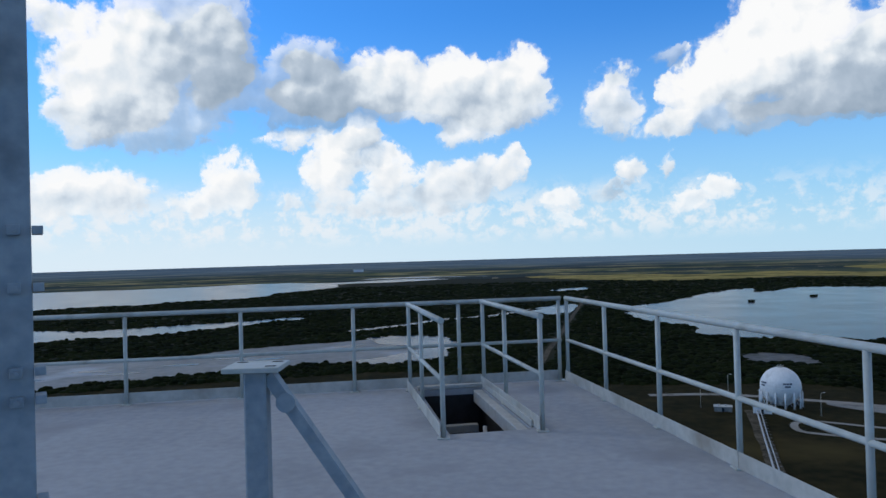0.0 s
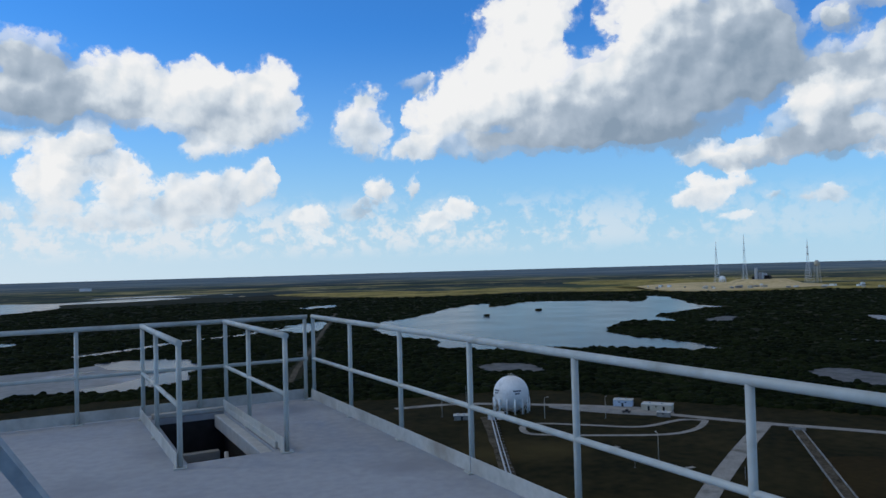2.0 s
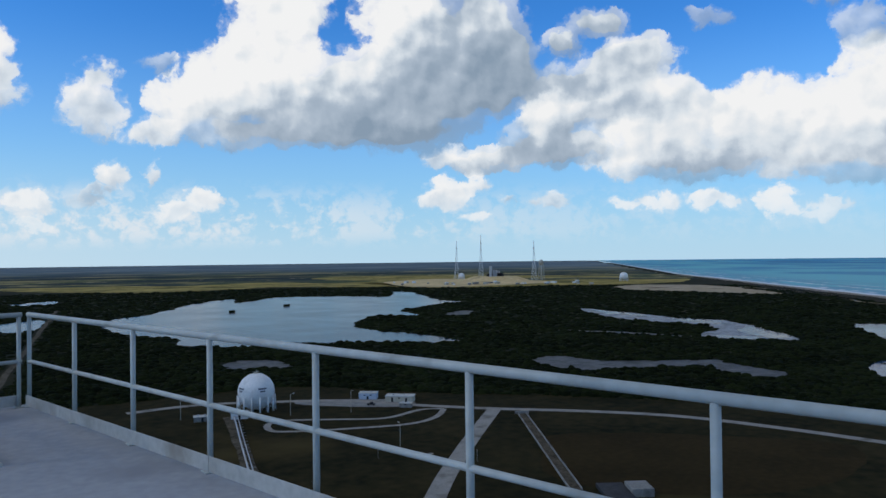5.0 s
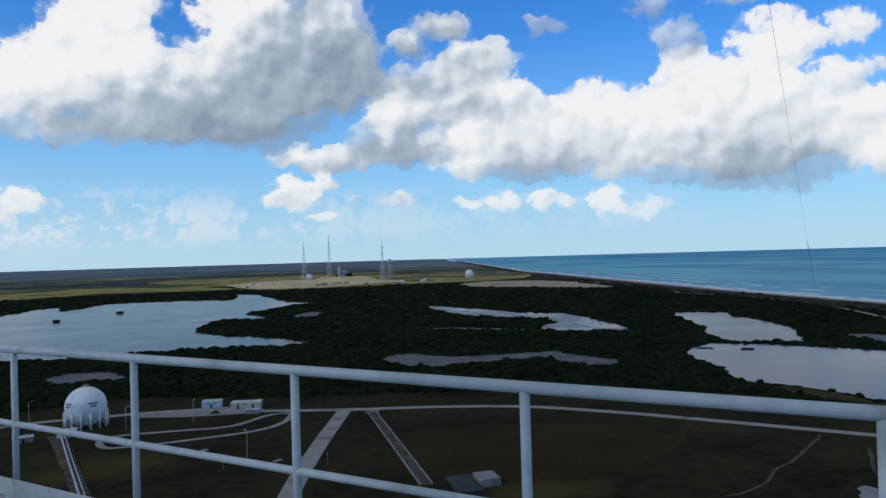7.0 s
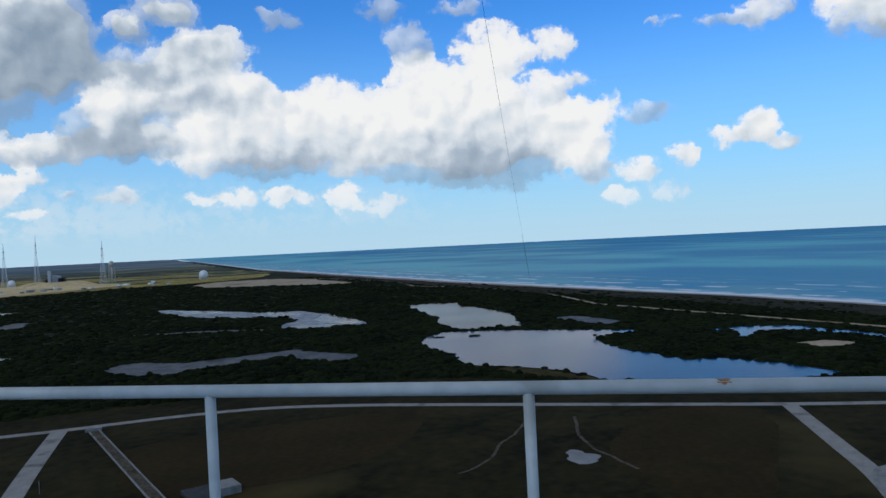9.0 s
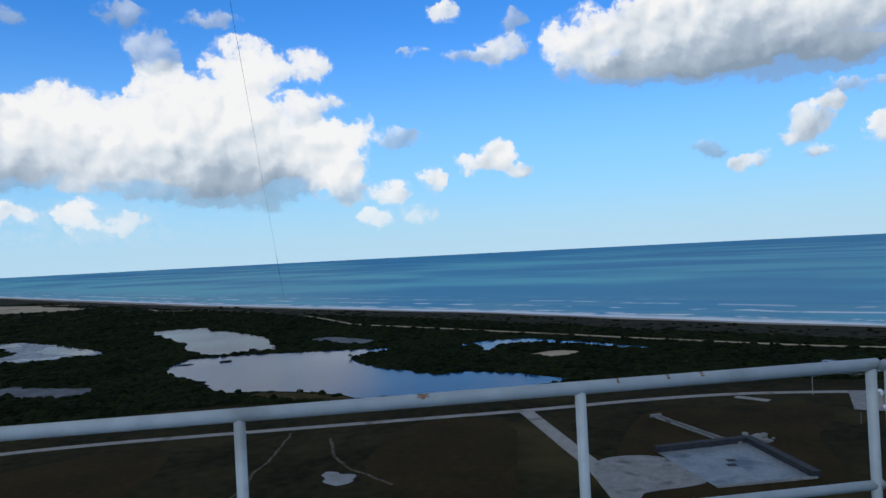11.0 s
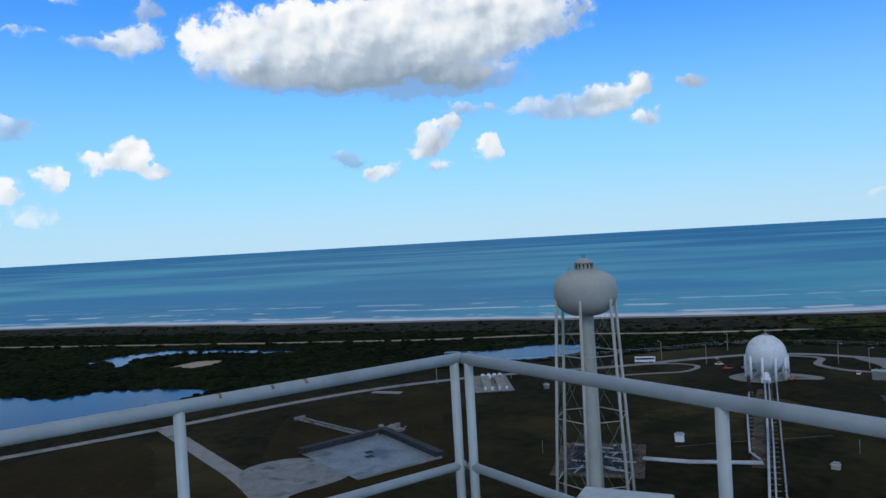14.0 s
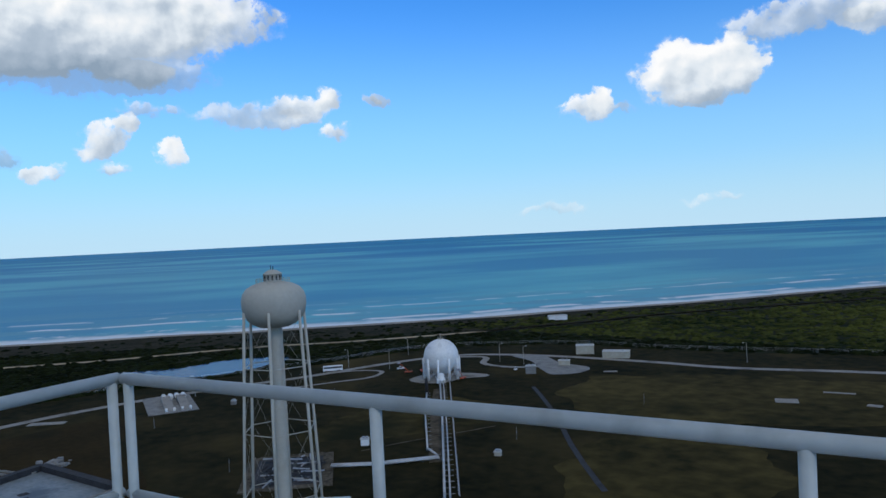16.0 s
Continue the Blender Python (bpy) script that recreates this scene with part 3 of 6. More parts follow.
def build_plain(name, start, stop, material, label):
    """Open land beyond the lakes, out to the horizon."""
    rings = [start]
    while rings[-1] < stop:
        rings.append(rings[-1] * 1.03 + 12)
    n = 260
    az = np.radians(-75 + 135 * np.arange(n) / (n - 1))
    verts, faces = [], []
    for r in rings:
        for a in az:
            rr = r + (260 * noise.noise(Vector((math.sin(a) * 9, math.cos(a) * 9, 1))) if r == start else 0)
            verts.append(far(rr * math.sin(a), rr * math.cos(a), 0.7)[:])
    keep = np.array([offshore(*(np.array((r * math.sin(a),)), np.array((r * math.cos(a),))))[0] < -40 for r in rings for a in az])
    for k in range(len(rings) - 1):
        for i in range(n - 1):
            f = (k * n + i, k * n + i + 1, (k + 1) * n + i + 1, (k + 1) * n + i)
            if all(keep[v] for v in f):
                faces.append(f[::-1])
    me = bpy.data.meshes.new(name)
    me.from_pydata(verts, [], faces)
    layer = me.uv_layers.new(name="field")
    idx = np.empty(len(me.loops), dtype=np.int32)
    me.loops.foreach_get("vertex_index", idx)
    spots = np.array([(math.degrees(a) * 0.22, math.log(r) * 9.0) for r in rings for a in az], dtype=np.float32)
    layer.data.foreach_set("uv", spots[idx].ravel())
    me.materials.append(material)
    me.update()
    return setting(new(name, me), label, "ground")


def far_land_material():
    """Woods, tan fields and marsh in long thin strips; cloud shade and distance haze are painted in."""
    m = bpy.data.materials.new("far_land")
    m.use_nodes = True
    nt = m.node_tree
    bsdf = nt.nodes["Principled BSDF"]
    uv = nt.nodes.new("ShaderNodeUVMap")
    uv.uv_map = "field"

    def strips(sx, sy, detail, lo, hi, shift):
        mp = nt.nodes.new("ShaderNodeMapping")
        mp.inputs["Scale"].default_value, mp.inputs["Location"].default_value = (sx, sy, 1), (shift, shift * 2, 0)
        nt.links.new(uv.outputs[0], mp.inputs[0])
        n = nt.nodes.new("ShaderNodeTexNoise")
        n.noise_dimensions = "2D"
        n.inputs["Scale"].default_value, n.inputs["Detail"].default_value, n.inputs["Roughness"].default_value = 1.0, detail, 0.62
        nt.links.new(mp.outputs[0], n.inputs["Vector"])
        rg = nt.nodes.new("ShaderNodeMapRange")
        rg.interpolation_type = "SMOOTHSTEP"
        rg.inputs[1].default_value, rg.inputs[2].default_value = lo, hi
        nt.links.new(n.outputs[0], rg.inputs[0])
        return rg.outputs[0]

    def blend(f, a, b):
        n = nt.nodes.new("ShaderNodeMix")
        n.data_type = "RGBA"
        for i, v in ((0, f), (6, a), (7, b)):
            if isinstance(v, tuple):
                n.inputs[i].default_value = (*v, 1)
            else:
                nt.links.new(v, n.inputs[i])
        return n.outputs[2]

    colour = blend(strips(0.9, 1.3, 7, 0.40, 0.60, 0.0), (0.060, 0.082, 0.040), (0.30, 0.25, 0.115))
    colour = blend(strips(0.6, 1.0, 6, 0.46, 0.60, 5.0), colour, (0.048, 0.066, 0.048))
    # broad dark strips: cloud shade painted into the land colour
    colour = blend(strips(0.22, 0.7, 5, 0.47, 0.57, 9.0), colour, (0.026, 0.040, 0.042))
    colour = blend(strips(2.6, 2.4, 4, 0.68, 0.74, 3.0), colour, (0.42, 0.36, 0.22))
    # aerial haze painted in: colour turns pale blue-grey with distance
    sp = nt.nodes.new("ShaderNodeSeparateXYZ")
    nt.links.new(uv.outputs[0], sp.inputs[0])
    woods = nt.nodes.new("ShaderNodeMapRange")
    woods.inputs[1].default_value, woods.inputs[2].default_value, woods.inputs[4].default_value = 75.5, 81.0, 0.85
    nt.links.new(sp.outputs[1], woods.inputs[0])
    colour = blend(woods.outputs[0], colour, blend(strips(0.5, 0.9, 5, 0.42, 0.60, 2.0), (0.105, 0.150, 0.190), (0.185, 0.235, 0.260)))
    nt.links.new(colour, bsdf.inputs["Base Color"])
    bsdf.inputs["Roughness"].default_value, bsdf.inputs["Specular IOR Level"].default_value = 0.95, 0.03
    return m


build_plain("far_fields", 2900.0, 35500, far_land_material(), "patchy tan fields and woods with painted cloud shade and blue distance haze")


def sea_material():
    m = bpy.data.materials.new("sea_water")
    m.use_nodes = True
    nt = m.node_tree
    bsdf = nt.nodes["Principled BSDF"]
    uv = nt.nodes.new("ShaderNodeUVMap")
    uv.uv_map = "shore"

    def math_node(op, a, b=None, clamp=False):
        n = nt.nodes.new("ShaderNodeMath")
        n.operation, n.use_clamp = op, clamp
        for i, v in enumerate((a, b)):
            if isinstance(v, (int, float)):
                n.inputs[i].default_value = v
            elif v is not None:
                nt.links.new(v, n.inputs[i])
        return n.outputs[0]

    def stretched(sx, sy, detail=3, shift=0.0):
        mp = nt.nodes.new("ShaderNodeMapping")
        mp.inputs["Scale"].default_value = (sx, sy, 1)
        mp.inputs["Location"].default_value = (shift, shift, 0)
        nt.links.new(uv.outputs[0], mp.inputs[0])
        n = nt.nodes.new("ShaderNodeTexNoise")
        n.noise_dimensions = "2D"
        n.inputs["Scale"].default_value, n.inputs["Detail"].default_value = 1.0, detail
        nt.links.new(mp.outputs[0], n.inputs["Vector"])
        return n.outputs[0]

    def span(v, a, b, c=0.0, d=1.0):
        n = nt.nodes.new("ShaderNodeMapRange")
        n.interpolation_type = "SMOOTHSTEP"
        nt.links.new(v, n.inputs[0])
        for i, x in enumerate((a, b, c, d)):
            n.inputs[i + 1].default_value = x
        return n.outputs[0]

    def mixed_colour(f, a, b):
        n = nt.nodes.new("ShaderNodeMix")
        n.data_type = "RGBA"
        for i, v in ((0, f), (6, a), (7, b)):
            if isinstance(v, tuple):
                n.inputs[i].default_value = (*v, 1)
            else:
                nt.links.new(v, n.inputs[i])
        return n.outputs[2]

    sp = nt.nodes.new("ShaderNodeSeparateXYZ")
    nt.links.new(uv.outputs[0], sp.inputs[0])
    w = sp.outputs[1]
    shoal = stretched(0.0009, 0.0016, 5)
    # dark offshore bands: cloud shadows painted into the water colour
    shade_bands = stretched(0.00035, 0.0011, 3, 7.0)
    colour = mixed_colour(span(shoal, 0.38, 0.62), (0.060, 0.290, 0.450), (0.135, 0.480, 0.530))
    colour = mixed_colour(math_node("MULTIPLY", span(shade_bands, 0.40, 0.62), span(w, 600, 2500)), colour, (0.035, 0.225, 0.405))
    colour = mixed_colour(span(w, 3000, 9000, 0, 0.75), colour, (0.038, 0.240, 0.410))
    near = stretched(0.004, 0.016, 4, 3.0)
    colour = mixed_colour(math_node("MULTIPLY", span(near, 0.4, 0.6), span(w, 420, 60)), colour, (0.130, 0.350, 0.440))
    curl = math_node("ADD", w, math_node("MULTIPLY", stretched(0.006, 0.004, 4, 1.0), 46))
    line = math_node("PINGPONG", curl, 34)
    broken = math_node("MULTIPLY", span(stretched(0.020, 0.014, 5, 11.0), 0.48, 0.60), span(w, 300, 90))
    foam = math_node("MULTIPLY", span(line, 12.0, 3.0), broken)
    wash = span(math_node("ADD", w, math_node("MULTIPLY", stretched(0.03, 0.02, 4, 2.0), 46)), 62, 34)
    foam = math_node("MAXIMUM", foam, math_node("MULTIPLY", wash, 0.95))
    colour = mixed_colour(foam, colour, (0.72, 0.74, 0.75))
    nt.links.new(colour, bsdf.inputs["Base Color"])
    bsdf.inputs["Roughness"].default_value, bsdf.inputs["Specular IOR Level"].default_value, bsdf.inputs["IOR"].default_value = 0.55, 0.18, 1.33
    return m


def build_sea():
    cols = [0, 6, 14, 25, 40, 60, 90, 130, 180, 250, 340, 460, 620, 850, 1150, 1550, 2100, 2700, 3300, 3900, 4600, 5500, 6600, 8000, 10000, 13000, 18000, 25000, 36000]
    verts, faces, uvs = [], [], []
    s = 0.0
    for i, p in enumerate(shore_line):
        if i:
            s += (p - shore_line[i - 1]).length
        for w in cols:
            q = p + OFF * w
            v = far(q.x, q.y, 0.25)
            verts.append(v[:])
            uvs.append((s, w))
    n = len(cols)
    for i in range(len(shore_line) - 1):
        for k in range(n - 1):
            a = i * n + k
            faces.append((a, a + 1, a + n + 1, a + n))
    me = bpy.data.meshes.new("sea")
    me.from_pydata(verts, [], faces)
    layer = me.uv_layers.new(name="shore")
    idx = np.empty(len(me.loops), dtype=np.int32)
    me.loops.foreach_get("vertex_index", idx)
    layer.data.foreach_set("uv", np.array(uvs, dtype=np.float32)[idx].ravel())
    me.materials.append(sea_material())
    me.update()
    me.validate()
    ob = new("sea", me)
    if me.polygons[n * 40].normal.z < 0:
        me.flip_normals()
    return setting(ob, "turquoise and blue ocean with broken white surf lines", "water")


build_sea()
beach = [p for p in shore_line if p.length < 3600]
bm = bmesh.new()
prev = None
for i, p in enumerate(beach):
    inner = p - OFF * (15 + 20 * min(max((p.length - 1000) / 900, 0.0), 1.0) + 6 * noise.noise(Vector((p.x / 60, p.y / 60, 2))))
    outer = p + OFF * 14
    pair = (bm.verts.new(far(*inner, 0.35)), bm.verts.new(far(*outer, 0.1)))
    if prev:
        bm.faces.new((prev[0], prev[1], pair[1], pair[0]))
    prev = pair
bmesh.ops.recalc_face_normals(bm, faces=bm.faces)
if sum(f.normal.z for f in bm.faces) < 0:
    bmesh.ops.reverse_faces(bm, faces=bm.faces)
setting(mesh_ob("beach", bm, M["wetsand"]), "narrow strip of grey-tan beach sand along the surf", "beach")

bm = bmesh.new()
prev = None
for i, p in enumerate(beach):
    inner = p - OFF * (105 + 30 * noise.noise(Vector((p.x / 90, p.y / 90, 9))))
    pair = (bm.verts.new(far(*inner, 0.3)), bm.verts.new(far(*(p - OFF * 20), 0.3)))
    if prev:
        bm.faces.new((prev[0], prev[1], pair[1], pair[0]))
    prev = pair
bmesh.ops.recalc_face_normals(bm, faces=bm.faces)
if sum(f.normal.z for f in bm.faces) < 0:
    bmesh.ops.reverse_faces(bm, faces=bm.faces)
setting(mesh_ob("dunes", bm, M["dune"]), "low brown dune scrub behind the beach", "dunes")

# ---- turf inside the fence ----
TURF = [(-420, 200), (-300, 470), (-154, 535), (-36, 555), (82, 490), (172, 471), (230, 462), (283, 380), (335, 325), (382, 256), (421, 205),
        (440, 120), (425, 20), (430, -40), (448, -80), (452, -130), (446, -190), (418, -261), (390, -345), (360, -420), (276, -474), (193, -481),
        (75, -508), (-120, -540), (-380, -400), (-470, -100)]
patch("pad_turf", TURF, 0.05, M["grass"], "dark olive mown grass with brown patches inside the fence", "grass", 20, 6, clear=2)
patch("dry_and_lit_turf", [(272, 243), (345, 160), (322, 130), (257, 135), (215, 183), (235, 225)], 0.09, M["dry_grass"], "rust-brown stretch of dry grass", "grass", 10, 6, clear=None)

patch("dry_and_lit_turf", [(250, -60), (330, -70), (375, -110), (370, -180), (310, -150), (262, -140), (240, -100)], 0.08, M["dry_grass"], "brown stretch of dry grass", "grass", 10, 9, clear=None, seed=6)
patch("dry_and_lit_turf", [(260, -20), (370, -20), (362, 30), (300, 40), (250, 10)], 0.08, M["dry_grass"], "brown stretch of dry grass", "grass", 10, 9, clear=None, seed=7)

# same turf in brighter light, painted as olive patches
for k, pts in enumerate(([(-20, -440), (60, -425), (150, -412), (200, -375), (190, -330), (150, -300), (95, -320), (40, -345), (-30, -390)],
                         [(205, -290), (245, -300), (270, -260), (250, -205), (215, -225), (200, -260)],
                         [(95, -290), (140, -270), (135, -215), (100, -195), (60, -230)])):
    patch("dry_and_lit_turf", pts, 0.075, M["lit_grass"], "olive-brown stretch of turf, light painted into its colour", "grass", 4, 12, clear=None, seed=20 + k)

# ---- lakes, ponds, mud and sand ----
LAKE = [(291, 1159), (365, 1229), (444, 1348), (558, 1509), (658, 1587), (604, 1436), (675, 1495), (766, 1581), (896, 1494), (953, 1399), (1104, 1596),
        (1105, 1511), (957, 1222), (939, 1126), (863, 1101), (717, 1005), (672, 900), (609, 939), (505, 824), (486, 738), (503, 674), (492, 588), (468, 590),
        (421, 640), (354, 688), (308, 698), (258, 756), (272, 822), (257, 869), (250, 990)]
patch("lake", LAKE, 0.3, M["lake"], "broad calm lake mirroring pale clouds among mangroves", "lake", 10, 9, clear=7)
patch("lagoon", [(-1250, 1130), (-778, 1563), (-680, 1591), (-602, 1693), (-467, 1788), (-448, 1997), (-346, 2297), (-371, 2599), (-161, 2678), (47, 2924),
                 (160, 3165), (-225, 3500), (-550, 3900), (-324, 3020), (-534, 3050), (-679, 2900), (-876, 2900), (-995, 2760), (-1297, 2605), (-1900, 2400)],
      0.6, M["lake"], "long pale lagoon reaching into the far marsh", "lake", 18, 14, clear=8)
patch("pond", [(-700, 860), (-597, 1000), (-491, 985), (-437, 1005), (-370, 1040), (-304, 1070), (-236, 1124), (-204, 1083), (-240, 1067), (-283, 996),
               (-332, 931), (-380, 888), (-436, 875), (-560, 800)], 0.3, M["lake"], "narrow silver pond in dark mangroves", "pond", 9, 7, clear=6)
patch("mudflat", [(-470, 600), (-338, 678), (-265, 675), (-228, 711), (-184, 742), (-133, 766), (-73, 791), (-38, 809), (5, 780), (2, 654), (-15, 622),
                  (-55, 599), (-94, 618), (-168, 589), (-203, 567), (-247, 541), (-268, 536), (-360, 470)], 0.2, M["mud"], "grey drying mudflat with shallow puddles", "mud", 9, 8, clear=3)
patch("pond", [(-86, 805), (-38, 809), (6, 774), (2, 654), (-20, 623), (-55, 596), (-81, 621), (-59, 640), (-22, 700), (-69, 749)], 0.4, M["lake"],
      "shallow silver water standing on the mudflat", "pond", 8, 7, clear=3, seed=4)
for k in range(9):
    cx, cy = -330 + k * 33, 560 + k * 22 + 22 * math.sin(k * 2.1)
    patch("puddle", [(cx - 17, cy - 3), (cx, cy + 5), (cx + 19, cy + 6), (cx + 4, cy - 5)], 0.35, M["lake"], "thin bright puddle on grey mud", "puddle", 4, 5, clear=None, seed=k)
ribbon("creek", [(-120, 882), (-58, 940), (-16, 1010), (65, 1058), (144, 1166)], 16, 0.3, M["lake"], "thin bright creek between mangroves", "creek", 8, 7)
patch("pond", [(119, 1103), (157, 1200), (212, 1248), (199, 1144), (161, 1044)], 0.3, M["lake"], "small silver pond beside the causeway", "pond", 8, 6, clear=4)
patch("pond", [(250, 1700), (255, 1760), (343, 1838), (310, 1700)], 0.3, M["lake"], "small far pond with pale water", "pond", 8, 6, clear=4)
patch("marsh", [(941, 811), (924, 698), (887, 599), (895, 539), (853, 465), (751, 362), (713, 382), (699, 429), (733, 457), (767, 466), (813, 507), (821, 564),
                (815, 616), (857, 711)], 0.25, M["brine"], "grey salt marsh streaked with water", "marsh", 8, 8, clear=4)
for k, pts in enumerate(([(850, 470), (800, 410), (752, 370), (735, 385), (790, 450)], [(890, 600), (885, 545), (850, 500), (840, 530), (865, 590)], [(935, 790), (910, 690), (880, 640), (890, 720)],
                         [(700, 425), (715, 392), (735, 390), (722, 425)])):
    patch("pond", pts, 0.4, M["lake"], "bright shallow water in the salt marsh", "pond", 6, 9, clear=None, seed=k + 9)
patch("creek", [(647, 599), (673, 551), (689, 497), (694, 426), (674, 486), (658, 538)], 0.3, M["salt"], "thin streak of grey marsh", "marsh", 7, 4, clear=2)
patch("salt_flat", [(443, 437), (475, 440), (490, 390), (528, 358), (549, 338), (540, 301), (535, 268), (518, 253), (497, 263), (498, 287), (512, 326), (465, 347),
                    (434, 367), (425, 407)], 0.25, M["salt"], "dull grey salt flat with scrubby edges", "marsh", 7, 8, clear=1)
patch("salt_flat", [(712, 889), (777, 933), (779, 900), (738, 859), (701, 842)], 0.25, M["salt"], "small grey salt pan", "marsh", 7, 5, clear=3)
patch("salt_flat", [(232, 575), (255, 605), (282, 580), (275, 545), (250, 548)], 0.25, M["salt"], "small grey salt pan behind the tank", "marsh", 7, 8, clear=1)
patch("pond", [(956, 391), (980, 337), (969, 323), (925, 304), (905, 273), (824, 215), (733, 179), (709, 174), (693, 205), (685, 220), (720, 261), (810, 304), (859, 337)],
      0.3, M["lake"], "pale pond beside the causeway", "pond", 8, 5, clear=6)
POND = [(587, 233), (645, 243), (665, 230), (675, 177), (672, 123), (673, 62), (658, 56), (644, 79), (609, 86), (561, 61), (531, 27), (515, 12), (522, -6), (504, -42),
        (482, -68), (468, -69), (440, -13), (437, 53), (454, 70), (471, 95), (484, 128), (483, 144), (496, 164), (539, 192)]
patch("pond", POND, 0.3, M["pond"], "large blue pond with a wooded spit", "pond", 7, 4, clear=5)
patch("creek", [(667, 4), (682, -14), (694, -37), (694, -72), (670, -98), (629, -135), (597, -161), (608, -135), (651, -91), (667, -54), (628, -29), (630, -23), (667, -22), (660, -9)],
      0.3, M["pond"], "winding blue creek in dark scrub", "creek", 6, 4, clear=4)
patch("pond", [(500, -245), (478, -274), (470, -310), (445, -345), (425, -330), (419, -293), (431, -263), (469, -250)], 0.3, M["pond"], "small blue pond beside the access road", "pond", 6, 4, clear=4)
patch("beach_flat", [(1590, 1246), (1826, 1376), (1933, 1200), (1723, 920), (1574, 798), (1560, 1000)], 0.3, M["sand"], "pale bare flat behind the dunes", "sand", 16, 14, clear=6)
patch("clearing", [(590, -60), (605, -85), (592, -100), (575, -80)], 0.4, M["sand"], "small bare sandy clearing in scrub", "sand", 5, 4, clear=6)
patch("clearing", [(740, 80), (790, 130), (770, 150), (720, 95)], 0.4, M["salt"], "small grey clearing in scrub", "sand", 5, 4, clear=3)
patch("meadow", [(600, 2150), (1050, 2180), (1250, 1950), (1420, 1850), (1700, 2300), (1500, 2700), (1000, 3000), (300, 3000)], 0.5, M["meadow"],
      "yellow-green meadow beyond the lake, sunshine painted into its colour", "meadow", 30, 40, clear=5)
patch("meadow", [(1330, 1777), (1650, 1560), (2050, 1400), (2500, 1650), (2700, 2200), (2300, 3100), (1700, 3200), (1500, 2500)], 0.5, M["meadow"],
      "yellow-green land round the far launch pad, sunshine painted into its colour", "meadow", 30, 30, clear=5, seed=8)

patch("bank", [(434, -45), (428, 40), (444, 88), (466, 132), (481, 128), (466, 94), (449, 68), (435, 52), (438, -13), (458, -64)], 0.2, M["gold_grass"], "brown grassy bank along the pond", "bank", 6, 3, clear=2)
# ---- roads ----
ribbon("road", [(119, 440), (158, 437), (190, 420), (232, 390), (254, 353), (284, 311), (317, 272), (344, 230), (358, 180), (366, 129), (378, 40), (388, -35), (400, -100),
                (404, -153), (397, -205), (385, -245), (362, -300), (345, -360), (320, -405), (266, -426), (193, -433), (141, -434), (67, -452), (-60, -470)], 6.5, 0.16, M["road"],
       "pale concrete perimeter road", "road")
ribbon("road", [(284, 311), (236, 273), (202, 245), (173, 220), (120, 170)], 8, 0.2, M["road"], "pale concrete road to the launch pad", "road")
ribbon("road", [(386, -36), (322, -46), (283, -52), (248, -54), (180, -56)], 7.5, 0.2, M["road"], "pale concrete road to the launch pad", "road")
ribbon("road", [(262, 330), (251, 337), (223, 332), (201, 347), (180, 362), (168, 360), (163, 345), (172, 336), (192, 325), (224, 312), (245, 316), (262, 330)], 3.6, 0.2, M["road"],
       "looping concrete service drive", "road", 4)
patch("apron", [(205, 400), (225, 372), (250, 350), (262, 358), (258, 372), (236, 392), (215, 408)], 0.13, M["concrete"], "worn concrete apron beside the buildings", "pavement", 6, 1, clear=2)
patch("apron", [(291, -54), (294, -79), (262, -88), (252, -62), (244, -60), (247, -50)], 0.22, M["concrete"], "pale concrete apron beside the basin", "pavement", 4, 1, clear=2)
patch("apron", [(294, -322), (296, -340), (284, -352), (262, -358), (258, -350), (268, -340), (270, -324), (282, -318)], 0.22, M["road"], "bright concrete slab under the round tank", "pavement", 4, 2, clear=2)
patch("apron", [(268, -428), (241, -408), (217, -401), (214, -384), (226, -372), (240, -384), (262, -405), (285, -418)], 0.2, M["concrete"], "grey concrete apron beside small sheds", "pavement", 5, 1, clear=2)
ribbon("road", [(390, -248), (352, -262), (330, -300), (322, -318), (330, -335), (350, -325), (368, -285)], 3.2, 0.2, M["road"], "narrow curved service drive", "road", 4)
ribbon("road", [(330, -390), (300, -405), (285, -385), (262, -382), (240, -395)], 4.5, 0.19, M["road"], "narrow service drive", "road", 4)
ribbon("road", [(930, 130), (899, 95), (760, -55), (619, -209), (554, -288), (509, -360), (426, -446), (317, -597), (270, -677), (125, -853), (-40, -1060)], 7, 0.3, M["sand"],
       "pale sandy beach road behind the dunes", "road", 10, 2)
ribbon("road", [(1323, 420), (1120, 235), (930, 130)], 5, 0.3, M["sand"], "pale sandy beach road behind the dunes", "road", 10, 3)
ribbon("road", [(1900, 1080), (1660, 760), (1490, 620), (1400, 560), (1323, 420)], 8, 0.3, M["sand"], "pale curving beach road", "road", 10, 4)
ribbon("causeway", [(73, 584), (279, 1468)], 5, 0.3, M["dirt"], "straight dirt causeway through mangroves", "road", 10, 2)
ribbon("track", [(351, 62), (323, 55), (299, 46), (286, 36), (275, 26)], 1.5, 0.14, M["dirt"], "worn dirt track in the grass", "track", 3, 2.0)
ribbon("track", [(364, 83), (329, 82), (297, 83), (269, 84), (257, 89)], 1.3, 0.14, M["dirt"], "worn dirt track in the grass", "track", 3, 2.0)
patch("sand_patch", [(291, 54), (295, 49), (288, 42), (279, 43), (275, 50)], 0.16, M["mud"], "bare pale sand patch in grass", "sand", 1.2, 3.5, clear=None)
ribbon("track", [(218, -339), (180, -296), (141, -247), (112, -214)], 2.2, 0.14, M["asphalt"], "dark drainage ditch in the grass", "ditch", 3, 0.4)
